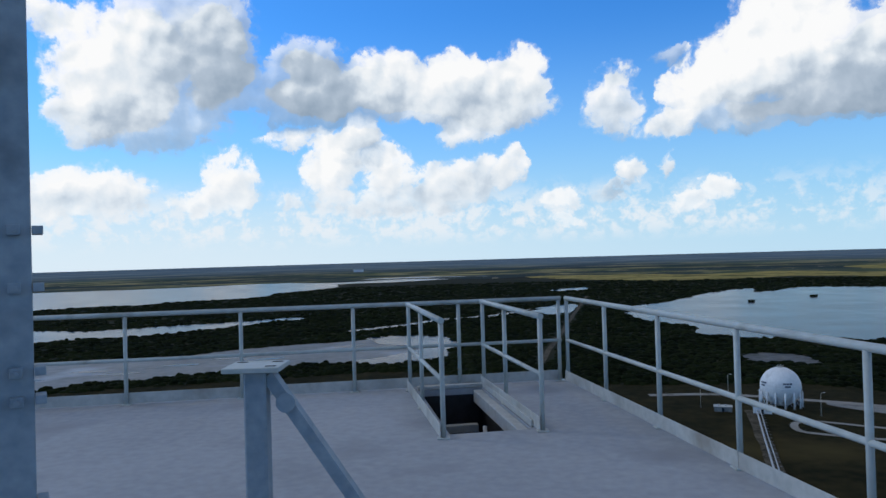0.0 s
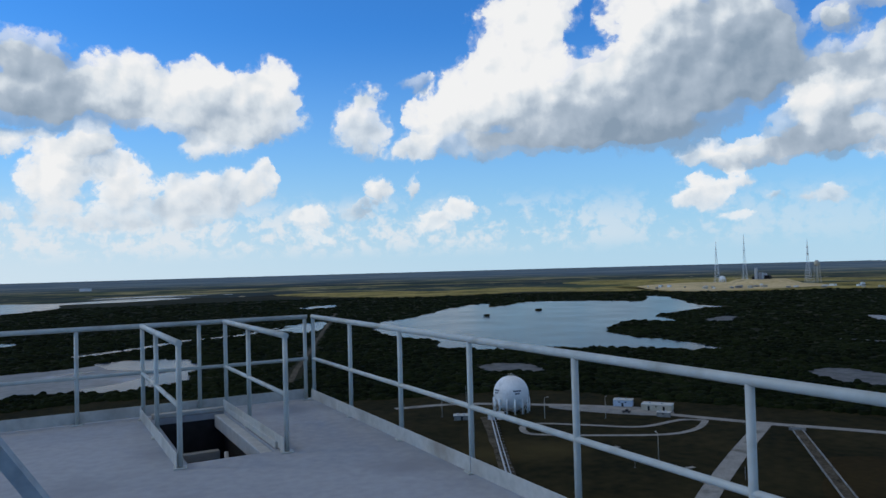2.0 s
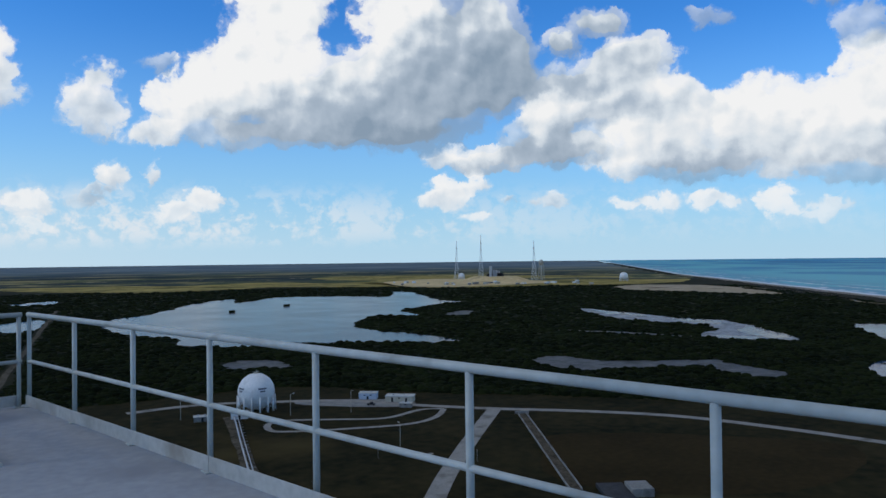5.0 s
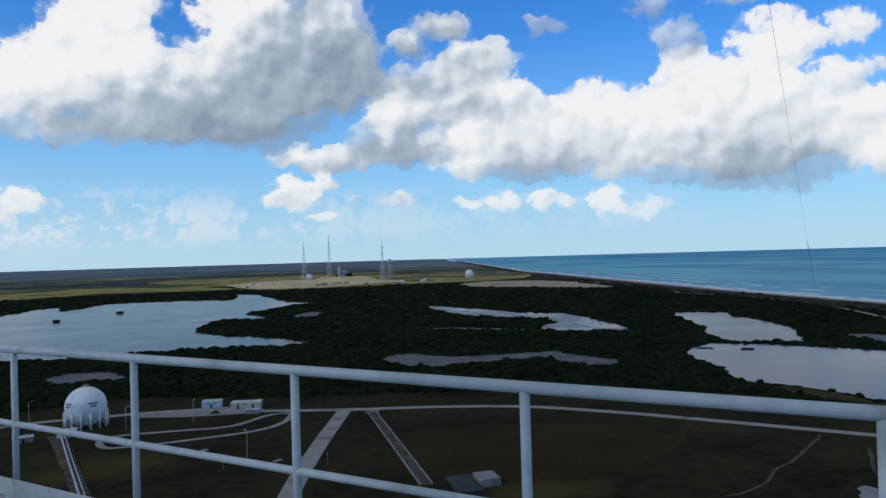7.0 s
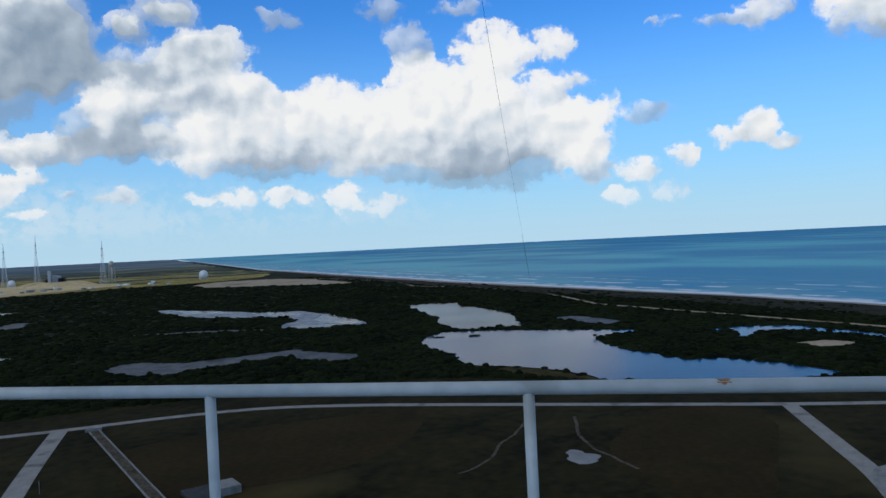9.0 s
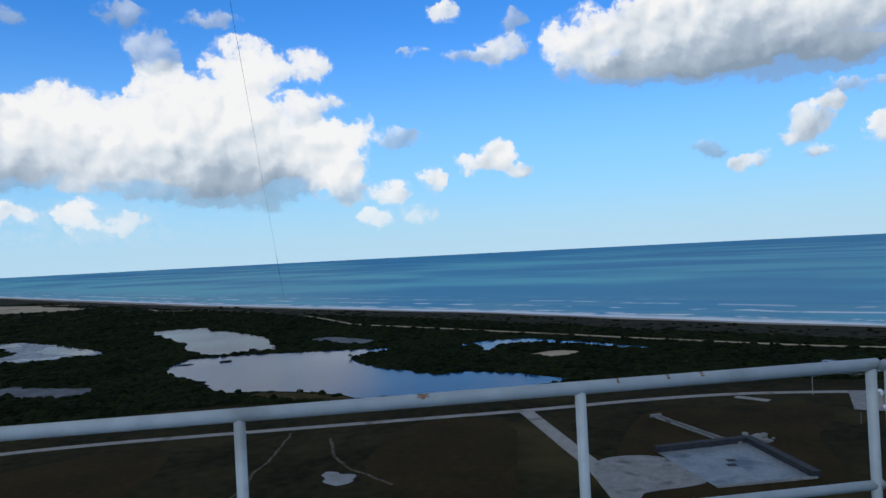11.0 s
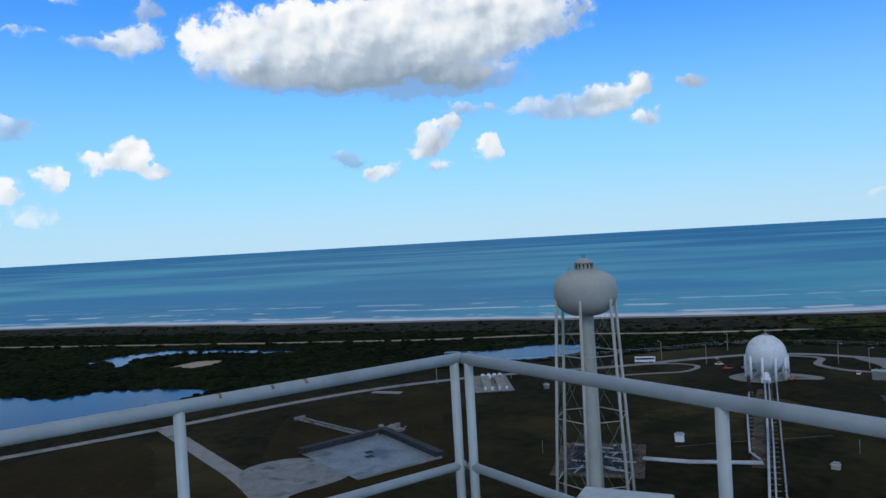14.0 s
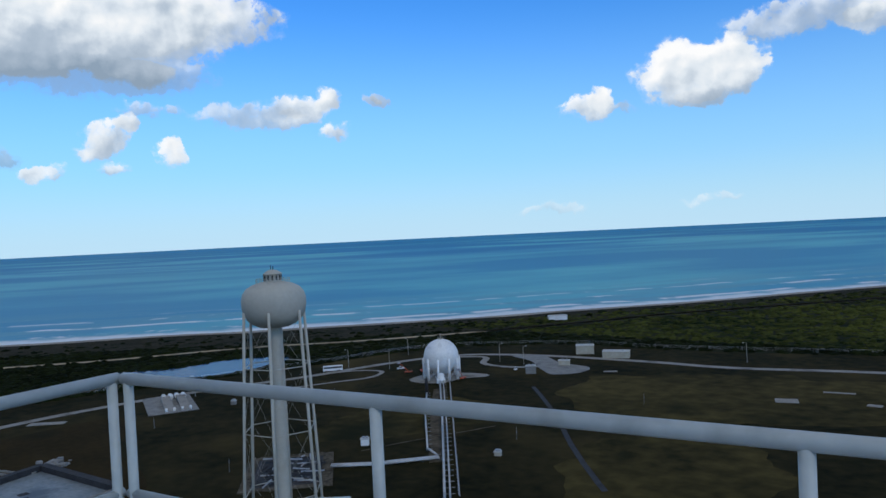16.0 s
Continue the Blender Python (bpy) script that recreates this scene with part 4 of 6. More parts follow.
ribbon("track", [(215, -205), (205, -230), (190, -262)], 1.0, 0.14, M["dirt"], "faint foot path in grass", "track", 3, 1.2)
ribbon("track", [(178, -209), (200, -235), (262, -310)], 7, 0.12, M["dirt"], "bare grey soil under the pipe run", "track", 4, 1.5)
ribbon("track", [(160, 392), (140, 330), (118, 265)], 6, 0.12, M["dirt"], "bare grey soil under the pipe run", "track", 4, 1.5)

# ---- far launch pad mound ----
patch("pad_mound", [(1471, 2180), (1600, 2330), (1832, 2446), (1955, 2379), (2010, 2100), (1994, 1956), (1864, 1746), (1700, 1700), (1571, 1690), (1330, 1777)], 1.2, M["sunlit_sand"],
      "tan concrete and sand of the far launch pad, brightened as if sunlit", "pavement", 25, 12, clear=10)

# ---- roof deck ----
DECK = EYE - 1.617
C1 = Vector((1.42, 9.72, 0))
E1, E2 = Vector((0.158, -0.9874, 0)), Vector((-0.9874, -0.158, 0))
RUN = 12.02


def deck_at(s, d, z=0.0):
    p = C1 + E1 * s + E2 * d
    return Vector((p.x, p.y, DECK + z))


DECK_M = Matrix(((E1.x, E2.x, 0, C1.x), (E1.y, E2.y, 0, C1.y), (0, 0, 1, DECK), (0, 0, 0, 1)))
HOLE = (0.14, 2.36, 1.12, 1.88)
bm = bmesh.new()
s0, s1, d0, d1 = HOLE
deck_v = [[bm.verts.new(deck_at(s, d)) for d in (-0.16, d0, d1, 11.0)] for s in (-0.16, s0, s1, RUN + 0.16)]
for i in range(3):
    for k in range(3):
        if (i, k) != (1, 1):
            bm.faces.new((deck_v[i][k], deck_v[i][k + 1], deck_v[i + 1][k + 1], deck_v[i + 1][k]))
low_deck = bmesh.ops.extrude_face_region(bm, geom=list(bm.faces))
for v in low_deck["geom"]:
    if isinstance(v, bmesh.types.BMVert):
        v.co.z -= 0.07
bmesh.ops.recalc_face_normals(bm, faces=bm.faces)
setting(mesh_ob("roof_deck", bm, M["deck"]), "pale grey coated roof deck with a hatch opening", "deck")


def guard_rail(start, along, length, posts, label, toe=True, ends=True):
    """A two-rail pipe guard rail with a kick plate."""
    rail = thing("guard_rail", start, label, "railing")
    a = Vector((0, 0, 0))
    along = Vector(along)
    side = Vector((-along.y, along.x, 0))
    for name, z, r in (("top_rail", 1.038, 0.0275), ("mid_rail", 0.512, 0.021)):
        bm = bmesh.new()
        tube(bm, a + Vector((0, 0, z)), along * length + Vector((0, 0, z)), r, 16)
        part(name, bm, M["rail"], rail)
    for s in posts:
        bm = bmesh.new()
        p = along * s
        tube(bm, p + Vector((0, 0, 0.0)), p + Vector((0, 0, 1.03)), 0.0225, 14)
        box(bm, (p.x - 0.055, p.y - 0.055, 0.0), (p.x + 0.055, p.y + 0.055, 0.012), 0.003)
        part("post", bm, M["rail"], rail)
    if toe:
        bm = bmesh.new()
        q = Matrix(((along.x, side.x, 0, 0), (along.y, side.y, 0, 0), (0, 0, 1, 0), (0, 0, 0, 1)))
        n = max(1, int(length / 3))
        for k in range(n):
            box(bm, (length * k / n + 0.004, -0.036, 0.012), (length * (k + 1) / n - 0.004, -0.028, 0.135), 0.002, m=q)
        part("toe_board", bm, M["toe"], rail, "chalky painted kick plate")
    return rail


guard_rail(deck_at(0, -0.02), (E1 + E2 * 0.0053).normalized(), RUN - 0.075, [0.02, 1.316, 2.635, 3.95, 5.271, 6.582, 7.897, 9.226, 10.592, RUN - 0.105],
           "long grey-white painted pipe guard rail on the roof edge")
guard_rail(deck_at(-0.02, 0.045), E2, 10.5, [0.03, 1.31, 2.60, 3.915, 5.21, 6.51, 7.81, 9.11], "grey-white painted pipe guard rail at the roof's far edge")
guard_rail(deck_at(RUN - 0.068, 0.08), (E2 - E1 * 0.0064).normalized(), 9.0, [0.03, 1.415, 2.81, 4.19, 5.5, 6.8, 8.1], "scuffed grey-white pipe guard rail meeting at the corner")
for side_d, near_s in ((1.985, 2.43), (1.075, 2.41)):
    guard_rail(deck_at(0.06, side_d), (E1 - E2 * 0.012).normalized(), near_s + 0.03, [0.03, 1.1, near_s], "short pipe guard rail beside the roof hatch")

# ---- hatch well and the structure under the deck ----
# well walls and floor painted near-black for the shade inside
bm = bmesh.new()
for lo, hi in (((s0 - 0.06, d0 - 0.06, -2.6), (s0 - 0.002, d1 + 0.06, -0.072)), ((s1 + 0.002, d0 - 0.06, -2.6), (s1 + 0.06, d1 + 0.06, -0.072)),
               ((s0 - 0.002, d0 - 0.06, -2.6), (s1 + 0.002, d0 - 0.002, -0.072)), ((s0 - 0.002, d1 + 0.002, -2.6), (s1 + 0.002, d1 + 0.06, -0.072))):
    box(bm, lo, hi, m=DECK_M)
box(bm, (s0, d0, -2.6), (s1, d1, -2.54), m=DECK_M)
setting(mesh_ob("hatch_well", bm, M["black"]), "steel-lined well under the roof hatch, its shade painted near-black", "shaft")
well = thing("hatch_frame", deck_at(0, 0), "painted steel beams framing the open roof hatch", "frame")
for name, lo, hi in (("ledge", (0.16, d0 + 0.002, -0.16), (2.34, d0 + 0.11, -0.02)), ("cross_beam", (0.40, d0 + 0.12, -0.45), (0.50, d1 - 0.01, -0.36)),
                     ("sill_plate", (0.05, d0 - 0.02, 0.004), (0.135, d1 + 0.02, 0.05)), ("kerb", (0.3, d0 - 0.07, 0.004), (2.3, d0 - 0.012, 0.07))):
    bm = bmesh.new()
    box(bm, lo, hi, 0.006, m=DECK_M)
    bmesh.ops.transform(bm, matrix=Matrix.Translation(-deck_at(0, 0)), verts=bm.verts)
    part(name, bm, M["toe"], well)
bm = bmesh.new()
tube(bm, deck_at(2.2, d0 + 0.3, -1.5) - deck_at(0, 0), deck_at(1.7, d0 + 0.3, -0.1) - deck_at(0, 0), 0.02, 8)
part("stair_rail", bm, M["toe"], well)

tower = thing("service_tower", (0, 0, 0), "tall steel frame tower carrying the roof deck", "tower")
for s in (0.5, RUN - 0.5):
    for d in (0.5, 5.2, 10.2):
        p = deck_at(s, d)
        bm = bmesh.new()
        box(bm, (p.x - 0.25, p.y - 0.25, 0.0), (p.x + 0.25, p.y + 0.25, DECK - 0.5), 0.02)
        part("column", bm, M["steel"], tower)
for k in range(1, 14):
    z = -(k * 6.0)
    bm = bmesh.new()
    for a, b in (((0.5, 0.5), (RUN - 0.5, 0.5)), ((0.5, 10.2), (RUN - 0.5, 10.2)), ((0.5, 0.5), (0.5, 10.2)), ((RUN - 0.5, 0.5), (RUN - 0.5, 10.2))):
        beam(bm, deck_at(*a, z), deck_at(*b, z), 0.3)
    part("floor_frame", bm, M["steel"], tower)
bm = bmesh.new()
for d in (0.3, 2.9, 5.2, 7.7, 10.2):
    box(bm, (0.0, d - 0.1, -0.4), (RUN, d + 0.1, -0.08), m=DECK_M)
part("deck_beams", bm, M["steel"], tower)

# sheet metal canopy on the tower's side, just below the roof edge
p = Vector((5.62, -4.95, 83.36))
spin = Matrix.Translation(p) @ Matrix.Rotation(radians(38), 4, "Z")
bm = bmesh.new()
box(bm, (-0.45, -0.45, -0.05), (0.45, 0.45, 0.0), 0.01, m=spin)
part("canopy", bm, M["rail"], tower, "grey-white sheet metal canopy")
bm = bmesh.new()
for y in (-0.4, 0.4):
    tube(bm, spin @ Vector((-0.42, y, -0.05)), deck_at(RUN - 0.3, 0.5 + (0.4 - y) * 0.3, -1.6), 0.04, 8)
part("bracket", bm, M["steel"], tower)

# ---- column and support post on the deck ----
col = thing("steel_column", (-2.0, 3.58, DECK), "weathered blue-grey steel column with bolted cleats", "column", turn=29.3)
bm = bmesh.new()
box(bm, (-0.16, -0.15, 0), (0.16, -0.132, 6.5), 0.003)
box(bm, (-0.16, 0.132, 0), (0.16, 0.15, 6.5), 0.003)
box(bm, (-0.007, -0.132, 0), (0.007, 0.132, 6.5))
box(bm, (0.142, -0.131, 0), (0.16, 0.131, 6.5), 0.003)
part("shaft", bm, M["steel"], col)
bm = bmesh.new()
box(bm, (-0.25, -0.25, 0), (0.25, 0.25, 0.025), 0.004)
part("base_plate", bm, M["steel"], col)
for z in (0.62, 1.05, 1.17, 1.52, 1.76):
    bm = bmesh.new()
    box(bm, (0.162, -0.165, z - 0.018), (0.205, -0.06, z + 0.018), 0.003)
    box(bm, (0.07, -0.19, z - 0.022), (0.12, -0.152, z + 0.022), 0.003)
    tube(bm, (0.095, -0.19, z), (0.095, -0.212, z), 0.012, 6)
    part("cleat", bm, M["steel"], col)
bm = bmesh.new()
box(bm, (-0.4, -0.3, 2.42), (0.04, -0.155, 2.60), 0.006)
part("bracket", bm, M["toe"], col)
bm = bmesh.new()
beam(bm, (-0.62, -0.21, 1.6), (-0.02, -0.21, 0.05), 0.1)
part("brace", bm, M["steel"], col)

post = thing("support_post", (-1.13, 4.57, DECK), "blue-grey steel support post with a top plate and diagonal brace", "post")
bm = bmesh.new()
box(bm, (-0.062, -0.062, 0.015), (0.062, 0.062, 1.0), 0.012)
part("shaft", bm, M["steel"], post)
bm = bmesh.new()
box(bm, (-0.155, -0.15, 1.0), (0.155, 0.15, 1.028), 0.004)
part("top_plate", bm, M["rail"], post, "pale top plate with bolt slots")
# bolt slots drawn as thin near-black plates, painted as shaded holes
for x, y in ((0.10, 0.09), (0.10, -0.09), (-0.10, 0.09)):
    bm = bmesh.new()
    box(bm, (x - 0.03, y - 0.009, 1.0285), (x + 0.03, y + 0.009, 1.031))
    part("slot", bm, M["black"], post)
bm = bmesh.new()
box(bm, (-0.15, -0.15, 0), (0.15, 0.15, 0.015), 0.003)
part("base_plate", bm, M["steel"], post)
bm = bmesh.new()
beam(bm, (0.07, 0, 0.97), (0.70, 0.0, 0.02), 0.07)
part("brace", bm, M["steel"], post)
bm = bmesh.new()
tube(bm, (0.17, -0.052, 0.82), (0.17, -0.060, 0.82), 0.055, 12)
part("gusset_plate", bm, M["steel"], post)

# rust marks and scuffs on the long rail
for s, w in ((9.94, 0.026), (10.75, 0.007), (10.97, 0.008), (11.12, 0.010)):
    p = deck_at(s, -0.0196 + 0.0053 * s, 1.038)
    bm = bmesh.new()
    n = 8
    for k in range(n):
        a0, a1 = k * 0.13 + 0.35, k * 0.13 + 0.50
        x0 = w * (0.5 + 0.5 * math.sin(k * 2.3 + s))
        q = [p + E1 * x + (E2 * math.cos(a) + Vector((0, 0, 1)) * math.sin(a)) * 0.0279 for x, a in ((-x0, a0), (x0, a0), (x0, a1), (-x0, a1))]
        bm.faces.new([bm.verts.new(v) for v in q])
    stain = mesh_ob("rust_stain", bm, M["rust"])
    tagged(stain, "small brown rust stain on the painted rail", "stain")

# lightning wire: ends, anchor and far thickness are set to fit the camera's view
wire = thing("lightning_wire", (0, 0, 0), "thin dark lightning cable running down to the beach", "cable")
bm = bmesh.new()
a, b = Vector((0.0, -0.1, 86)) + Vector((1.106, 0.306, 0.358)) * 60, Vector((1290, 293, 0.5))
pts = [a + (a - b) * 0.06 + Vector((0, 0, 4))] + [a.lerp(b, k / 16) - Vector((0, 0, 0.0)) for k in range(17)]
for p, q in zip(pts, pts[1:]):
    tube(bm, p, q, 0.016 if p.length < 300 else 0.08, 5, caps=False)
part("cable", bm, M["asphalt"], wire)
bm = bmesh.new()
box(bm, (1288, 291, 0), (1292, 295, 1.2), 0.2)
part("anchor_block", bm, M["concrete"], wire)


# ---- tanks ----
def round_tank(at, radius, mid_z, legs, leg_r, label, turn, vent, leg_top):
    tank = thing("spherical_tank", at, label, "tank", turn=turn)
    bm = bmesh.new()
    prof = [(radius * math.sin(math.pi * k / 28), mid_z - radius * math.cos(math.pi * k / 28)) for k in range(29)]
    lathe(bm, prof, 56)
    part("sphere", bm, M["white"], tank, "white painted steel sphere")
    bm = bmesh.new()
    lathe(bm, [(radius + 0.02, mid_z - 0.12), (radius + 0.10, mid_z - 0.1), (radius + 0.10, mid_z + 0.1), (radius + 0.02, mid_z + 0.12)], 56)
    part("seam", bm, M["white"], tank)
    for k in range(legs):
        a = 2 * math.pi * k / legs
        x, y = (radius + leg_r * 0.35) * math.cos(a), (radius + leg_r * 0.35) * math.sin(a)
        bm = bmesh.new()
        tube(bm, (x, y, 0.3), (x, y, leg_top), leg_r, 12)
        lathe(bm, [(leg_r, leg_top), (leg_r * 0.7, leg_top + leg_r * 0.5), (0, leg_top + leg_r * 0.7)], 12, (x, y, 0))
        leg = part("leg", bm, M["white"], tank)
        bm = bmesh.new()
        box(bm, (x - leg_r * 1.5, y - leg_r * 1.5, 0), (x + leg_r * 1.5, y + leg_r * 1.5, 0.5), 0.08)
        part("footing", bm, M["concrete"], leg)
        b = 2 * math.pi * (k + 1) / legs
        x2, y2 = (radius + leg_r * 0.35) * math.cos(b), (radius + leg_r * 0.35) * math.sin(b)
        bm = bmesh.new()
        tube(bm, (x, y, 1.0), (x2, y2, mid_z * 0.55), 0.07, 6)
        tube(bm, (x2, y2, 1.0), (x, y, mid_z * 0.55), 0.07, 6)
        part("brace", bm, M["white"], tank)
    top = mid_z + radius
    bm = bmesh.new()
    lathe(bm, [(1.5, top - 0.25), (1.5, top + 0.15), (0, top + 0.2)], 20)
    part("hatch_cover", bm, M["cream"], tank)
    for x, y, h in vent:
        bm = bmesh.new()
        tube(bm, (x, y, top - 0.2), (x, y, top + h), 0.16, 8)
        part("vent_pipe", bm, M["cream"], tank)
    bm = bmesh.new()
    for k in range(10):
        a = 2 * math.pi * k / 10
        tube(bm, (1.7 * math.cos(a), 1.7 * math.sin(a), top - 0.3), (1.7 * math.cos(a), 1.7 * math.sin(a), top + 0.9), 0.04, 5)
        b = 2 * math.pi * (k + 1) / 10
        tube(bm, (1.7 * math.cos(a), 1.7 * math.sin(a), top + 0.9), (1.7 * math.cos(b), 1.7 * math.sin(b), top + 0.9), 0.04, 5)
    part("platform_rail", bm, M["cream"], tank)
    return tank


def lettering(tank, radius, mid_z, azimuth, rows):
    """Dark bars of writing that follow the sphere."""
    for zc, half, height in rows:
        words = 3 if half > 2.0 else 2
        for k in range(words):
            bm = bmesh.new()
            w0 = -half + 2 * half * k / words + 0.12
            w1 = -half + 2 * half * (k + 1) / words - 0.12
            grid = []
            for i in range(7):
                x = w0 + (w1 - w0) * i / 6
                col_v = []
                for z in (zc - height / 2, zc + height / 2):
                    r = math.sqrt(max(radius ** 2 - (z - mid_z) ** 2, 0.1)) + 0.05
                    a = azimuth + x / r
                    col_v.append(bm.verts.new((r * math.cos(a), r * math.sin(a), z)))
                grid.append(col_v)
            for g, h in zip(grid, grid[1:]):
                bm.faces.new((g[0], h[0], h[1], g[1]))
            part("lettering", bm, M["letter"], tank, "dark bars of writing")


lh2 = round_tank((179.4, 399.8, 0), 10.4, 10.9, 14, 0.42, "white spherical storage tank on many legs with dark lettering", 0.0, ((0.3, 0, 1.4),), 8.6)
to_eye = math.atan2(-399, -181)
for da in (0.36, -0.98):
    lettering(lh2, 10.4, 10.9, to_eye + da, ((13.6, 2.5, 0.85), (12.2, 1.6, 0.85)))
lox = round_tank((279.6, -335.2, 0), 10.4, 13.2, 10, 0.72, "white spherical storage tank on thick columns beside the road", 10.0, ((0.0, 0, 3.2), (-0.8, 0.4, 1.2)), 12.4)
bm = bmesh.new()
box(bm, (-3.5, -2.5, 0), (3.5, 2.5, 2.2), 0.2)
shed = thing("valve_house", (272.4, -325.5, 0), "white rounded valve housing below the round tank", "housing", turn=-50)
lathe(bm, [(1.9, 2.2), (2.0, 4.2), (1.3, 5.2), (0, 5.4)], 18)
part("body", bm, M["white"], shed)

# ---- water tower ----
WT_AZ = radians(127.62)
wt_at = Vector((190 * math.sin(WT_AZ), 190 * math.cos(WT_AZ), 0))
wtower = thing("water_tower", wt_at, "weathered cream water tower with a round tank on slender legs", "water tower", turn=12)
bm = bmesh.new()
prof = [(1.7, 64.5), (3.7, 64.75), (5.4, 65.5), (6.8, 66.7), (7.65, 68.3), (8.0, 70.0), (8.0, 71.9), (7.6, 73.3), (6.6, 74.6), (4.9, 75.5), (3.2, 75.95), (2.5, 76.1)]
lathe(bm, prof, 56)
part("tank", bm, M["cream"], wtower)
bm = bmesh.new()
lathe(bm, [(2.3, 76.0), (2.3, 77.9), (2.45, 77.95), (2.4, 78.1), (1.2, 78.9), (0.2, 79.1), (0, 79.1)], 28)
cap = part("cap", bm, M["cream"], wtower)
for k in range(14):
    a = 2 * math.pi * k / 14
    bm = bmesh.new()
    box(bm, (-0.03, -0.2, 76.5), (0.03, 0.2, 77.7), m=Matrix.Rotation(a, 4, "Z") @ Matrix.Translation((2.32, 0, 0)))
    part("louvre", bm, M["dark"], cap)
bm = bmesh.new()
for k in range(16):
    a, b = 2 * math.pi * k / 16, 2 * math.pi * (k + 1) / 16
    p, q = Vector((4.2 * math.cos(a), 4.2 * math.sin(a), 0)), Vector((4.2 * math.cos(b), 4.2 * math.sin(b), 0))
    tube(bm, p + Vector((0, 0, 75.6)), p + Vector((0, 0, 76.9)), 0.045, 5)
    for z in (76.3, 76.9):
        tube(bm, p + Vector((0, 0, z)), q + Vector((0, 0, z)), 0.04, 5)
part("balcony_rail", bm, M["cream"], wtower)
bm = bmesh.new()
tube(bm, (0.5, 0, 78.7), (0.5, 0, 80.2), 0.07, 6)
tube(bm, (-0.4, 0.2, 78.7), (-0.4, 0.2, 79.9), 0.1, 6)
part("beacon", bm, M["dark"], wtower)
bm = bmesh.new()
lathe(bm, [(2.3, 0.0), (1.9, 3.0), (1.55, 6.0), (1.5, 62.0), (1.8, 64.8)], 28)
riser = part("riser", bm, M["cream"], wtower)
for z in (20, 31, 44, 55):
    bm = bmesh.new()
    lathe(bm, [(1.5, z), (1.58, z), (1.58, z + 0.25), (1.5, z + 0.25)], 28)
    part("band", bm, M["cream"], riser)
bm = bmesh.new()
tube(bm, (7.7, 1.3, 72.3), (7.95, 1.32, 72.3), 0.28, 10)
part("port", bm, M["dark"], wtower)
RINGS = (7.0, 23.0, 39.0, 55.0)
feet = []
for k in range(6):
    a = 2 * math.pi * k / 6
    top, foot = Vector((7.8 * math.cos(a), 7.8 * math.sin(a), 68.9)), Vector((11.2 * math.cos(a), 11.2 * math.sin(a), 0.4))
    feet.append((top, foot))
    bm = bmesh.new()
    tube(bm, foot, top, 0.36, 12)
    leg = part("leg", bm, M["cream"], wtower)
    bm = bmesh.new()
    box(bm, (foot.x - 1, foot.y - 1, 0), (foot.x + 1, foot.y + 1, 0.8), 0.1)
    part("footing", bm, M["concrete"], leg)


def on_leg(k, z):
    top, foot = feet[k % 6]
    return foot.lerp(top, (z - foot.z) / (top.z - foot.z))


for k in range(6):
    for z in RINGS:
        bm = bmesh.new()
        tube(bm, on_leg(k, z), on_leg(k + 1, z), 0.12, 8)
        part("strut", bm, M["cream"], wtower)
    for z, z2 in zip((0.8,) + RINGS, RINGS + (67.5,)):
        bm = bmesh.new()
        tube(bm, on_leg(k, z), on_leg(k + 1, z2), 0.024, 5)
        tube(bm, on_leg(k + 1, z), on_leg(k, z2), 0.024, 5)
        part("tie_rod", bm, M["cream"], wtower)


# ---- sheds and buildings ----
def shed_house(at, size, turn, wall, label, doors=2, windows=2, name="utility_building"):
    w, d, h = size
    house = thing(name, at, label, "building", turn=turn)
    bm = bmesh.new()
    box(bm, (-w / 2, -d / 2, 0), (w / 2, d / 2, h), 0.05)
    part("wall", bm, M[wall], house)
    bm = bmesh.new()
    box(bm, (-w / 2 - 0.25, -d / 2 - 0.25, h), (w / 2 + 0.25, d / 2 + 0.25, h + 0.28), 0.06)
    part("roof", bm, M["roof"], house)
    for k in range(doors):
        x = -w / 2 + w * (k + 0.5) / doors
        bm = bmesh.new()
        box(bm, (x - 0.6, -d / 2 - 0.05, 0.05), (x + 0.6, -d / 2 - 0.005, 2.2), 0.01)
        part("door", bm, M["dark"], house)
    for k in range(windows):
        x = -w / 2 + w * (k + 1) / (windows + 1)
        bm = bmesh.new()
        box(bm, (x - 0.5, -d / 2 - 0.045, h * 0.62), (x + 0.5, -d / 2 - 0.004, h * 0.62 + 0.7), 0.01)
        part("window", bm, M["dark"], house)
    for k in range(2):
        bm = bmesh.new()
        x = -w * 0.25 + k * w * 0.4
        box(bm, (x - 0.5, -0.6, h + 0.281), (x + 0.5, 0.6, h + 1.0), 0.05)
        part("roof_vent", bm, M["galv"], house)
    return house


shed_house((247, 386, 0), (11, 7, 3.7), -42, "blue", "blue-grey metal shed with a dark doorway", 1, 2)
shed_house((257, 366, 0), (17, 8, 3.5), -46, "tan", "tan block building with a flat pale roof", 2, 3)
shed_house((249, 349, 0), (7, 4, 2.4), -46, "concrete", "low grey equipment hut beside the road", 0, 1)
shed_house((244, -446, 0), (12, 8, 5.6), 28, "tan", "tan block shed with a pale flat roof", 1, 0)
shed_house((218, -440, 0), (17, 8, 4.2), 20, "tan", "long tan block shed with a pale roof", 2, 1)
shed_house((235, -402, 0), (7, 4, 3.0), 25, "tan", "small tan equipment hut on the apron", 1, 0)
shed_house((240, -371, 0), (6, 4.5, 4.5), 30, "concrete", "grey block hut beside the apron", 1, 0)
shed_house((356, -600, 0), (17, 9, 4.2), 40, "white", "low white beach house among dunes", 1, 3)
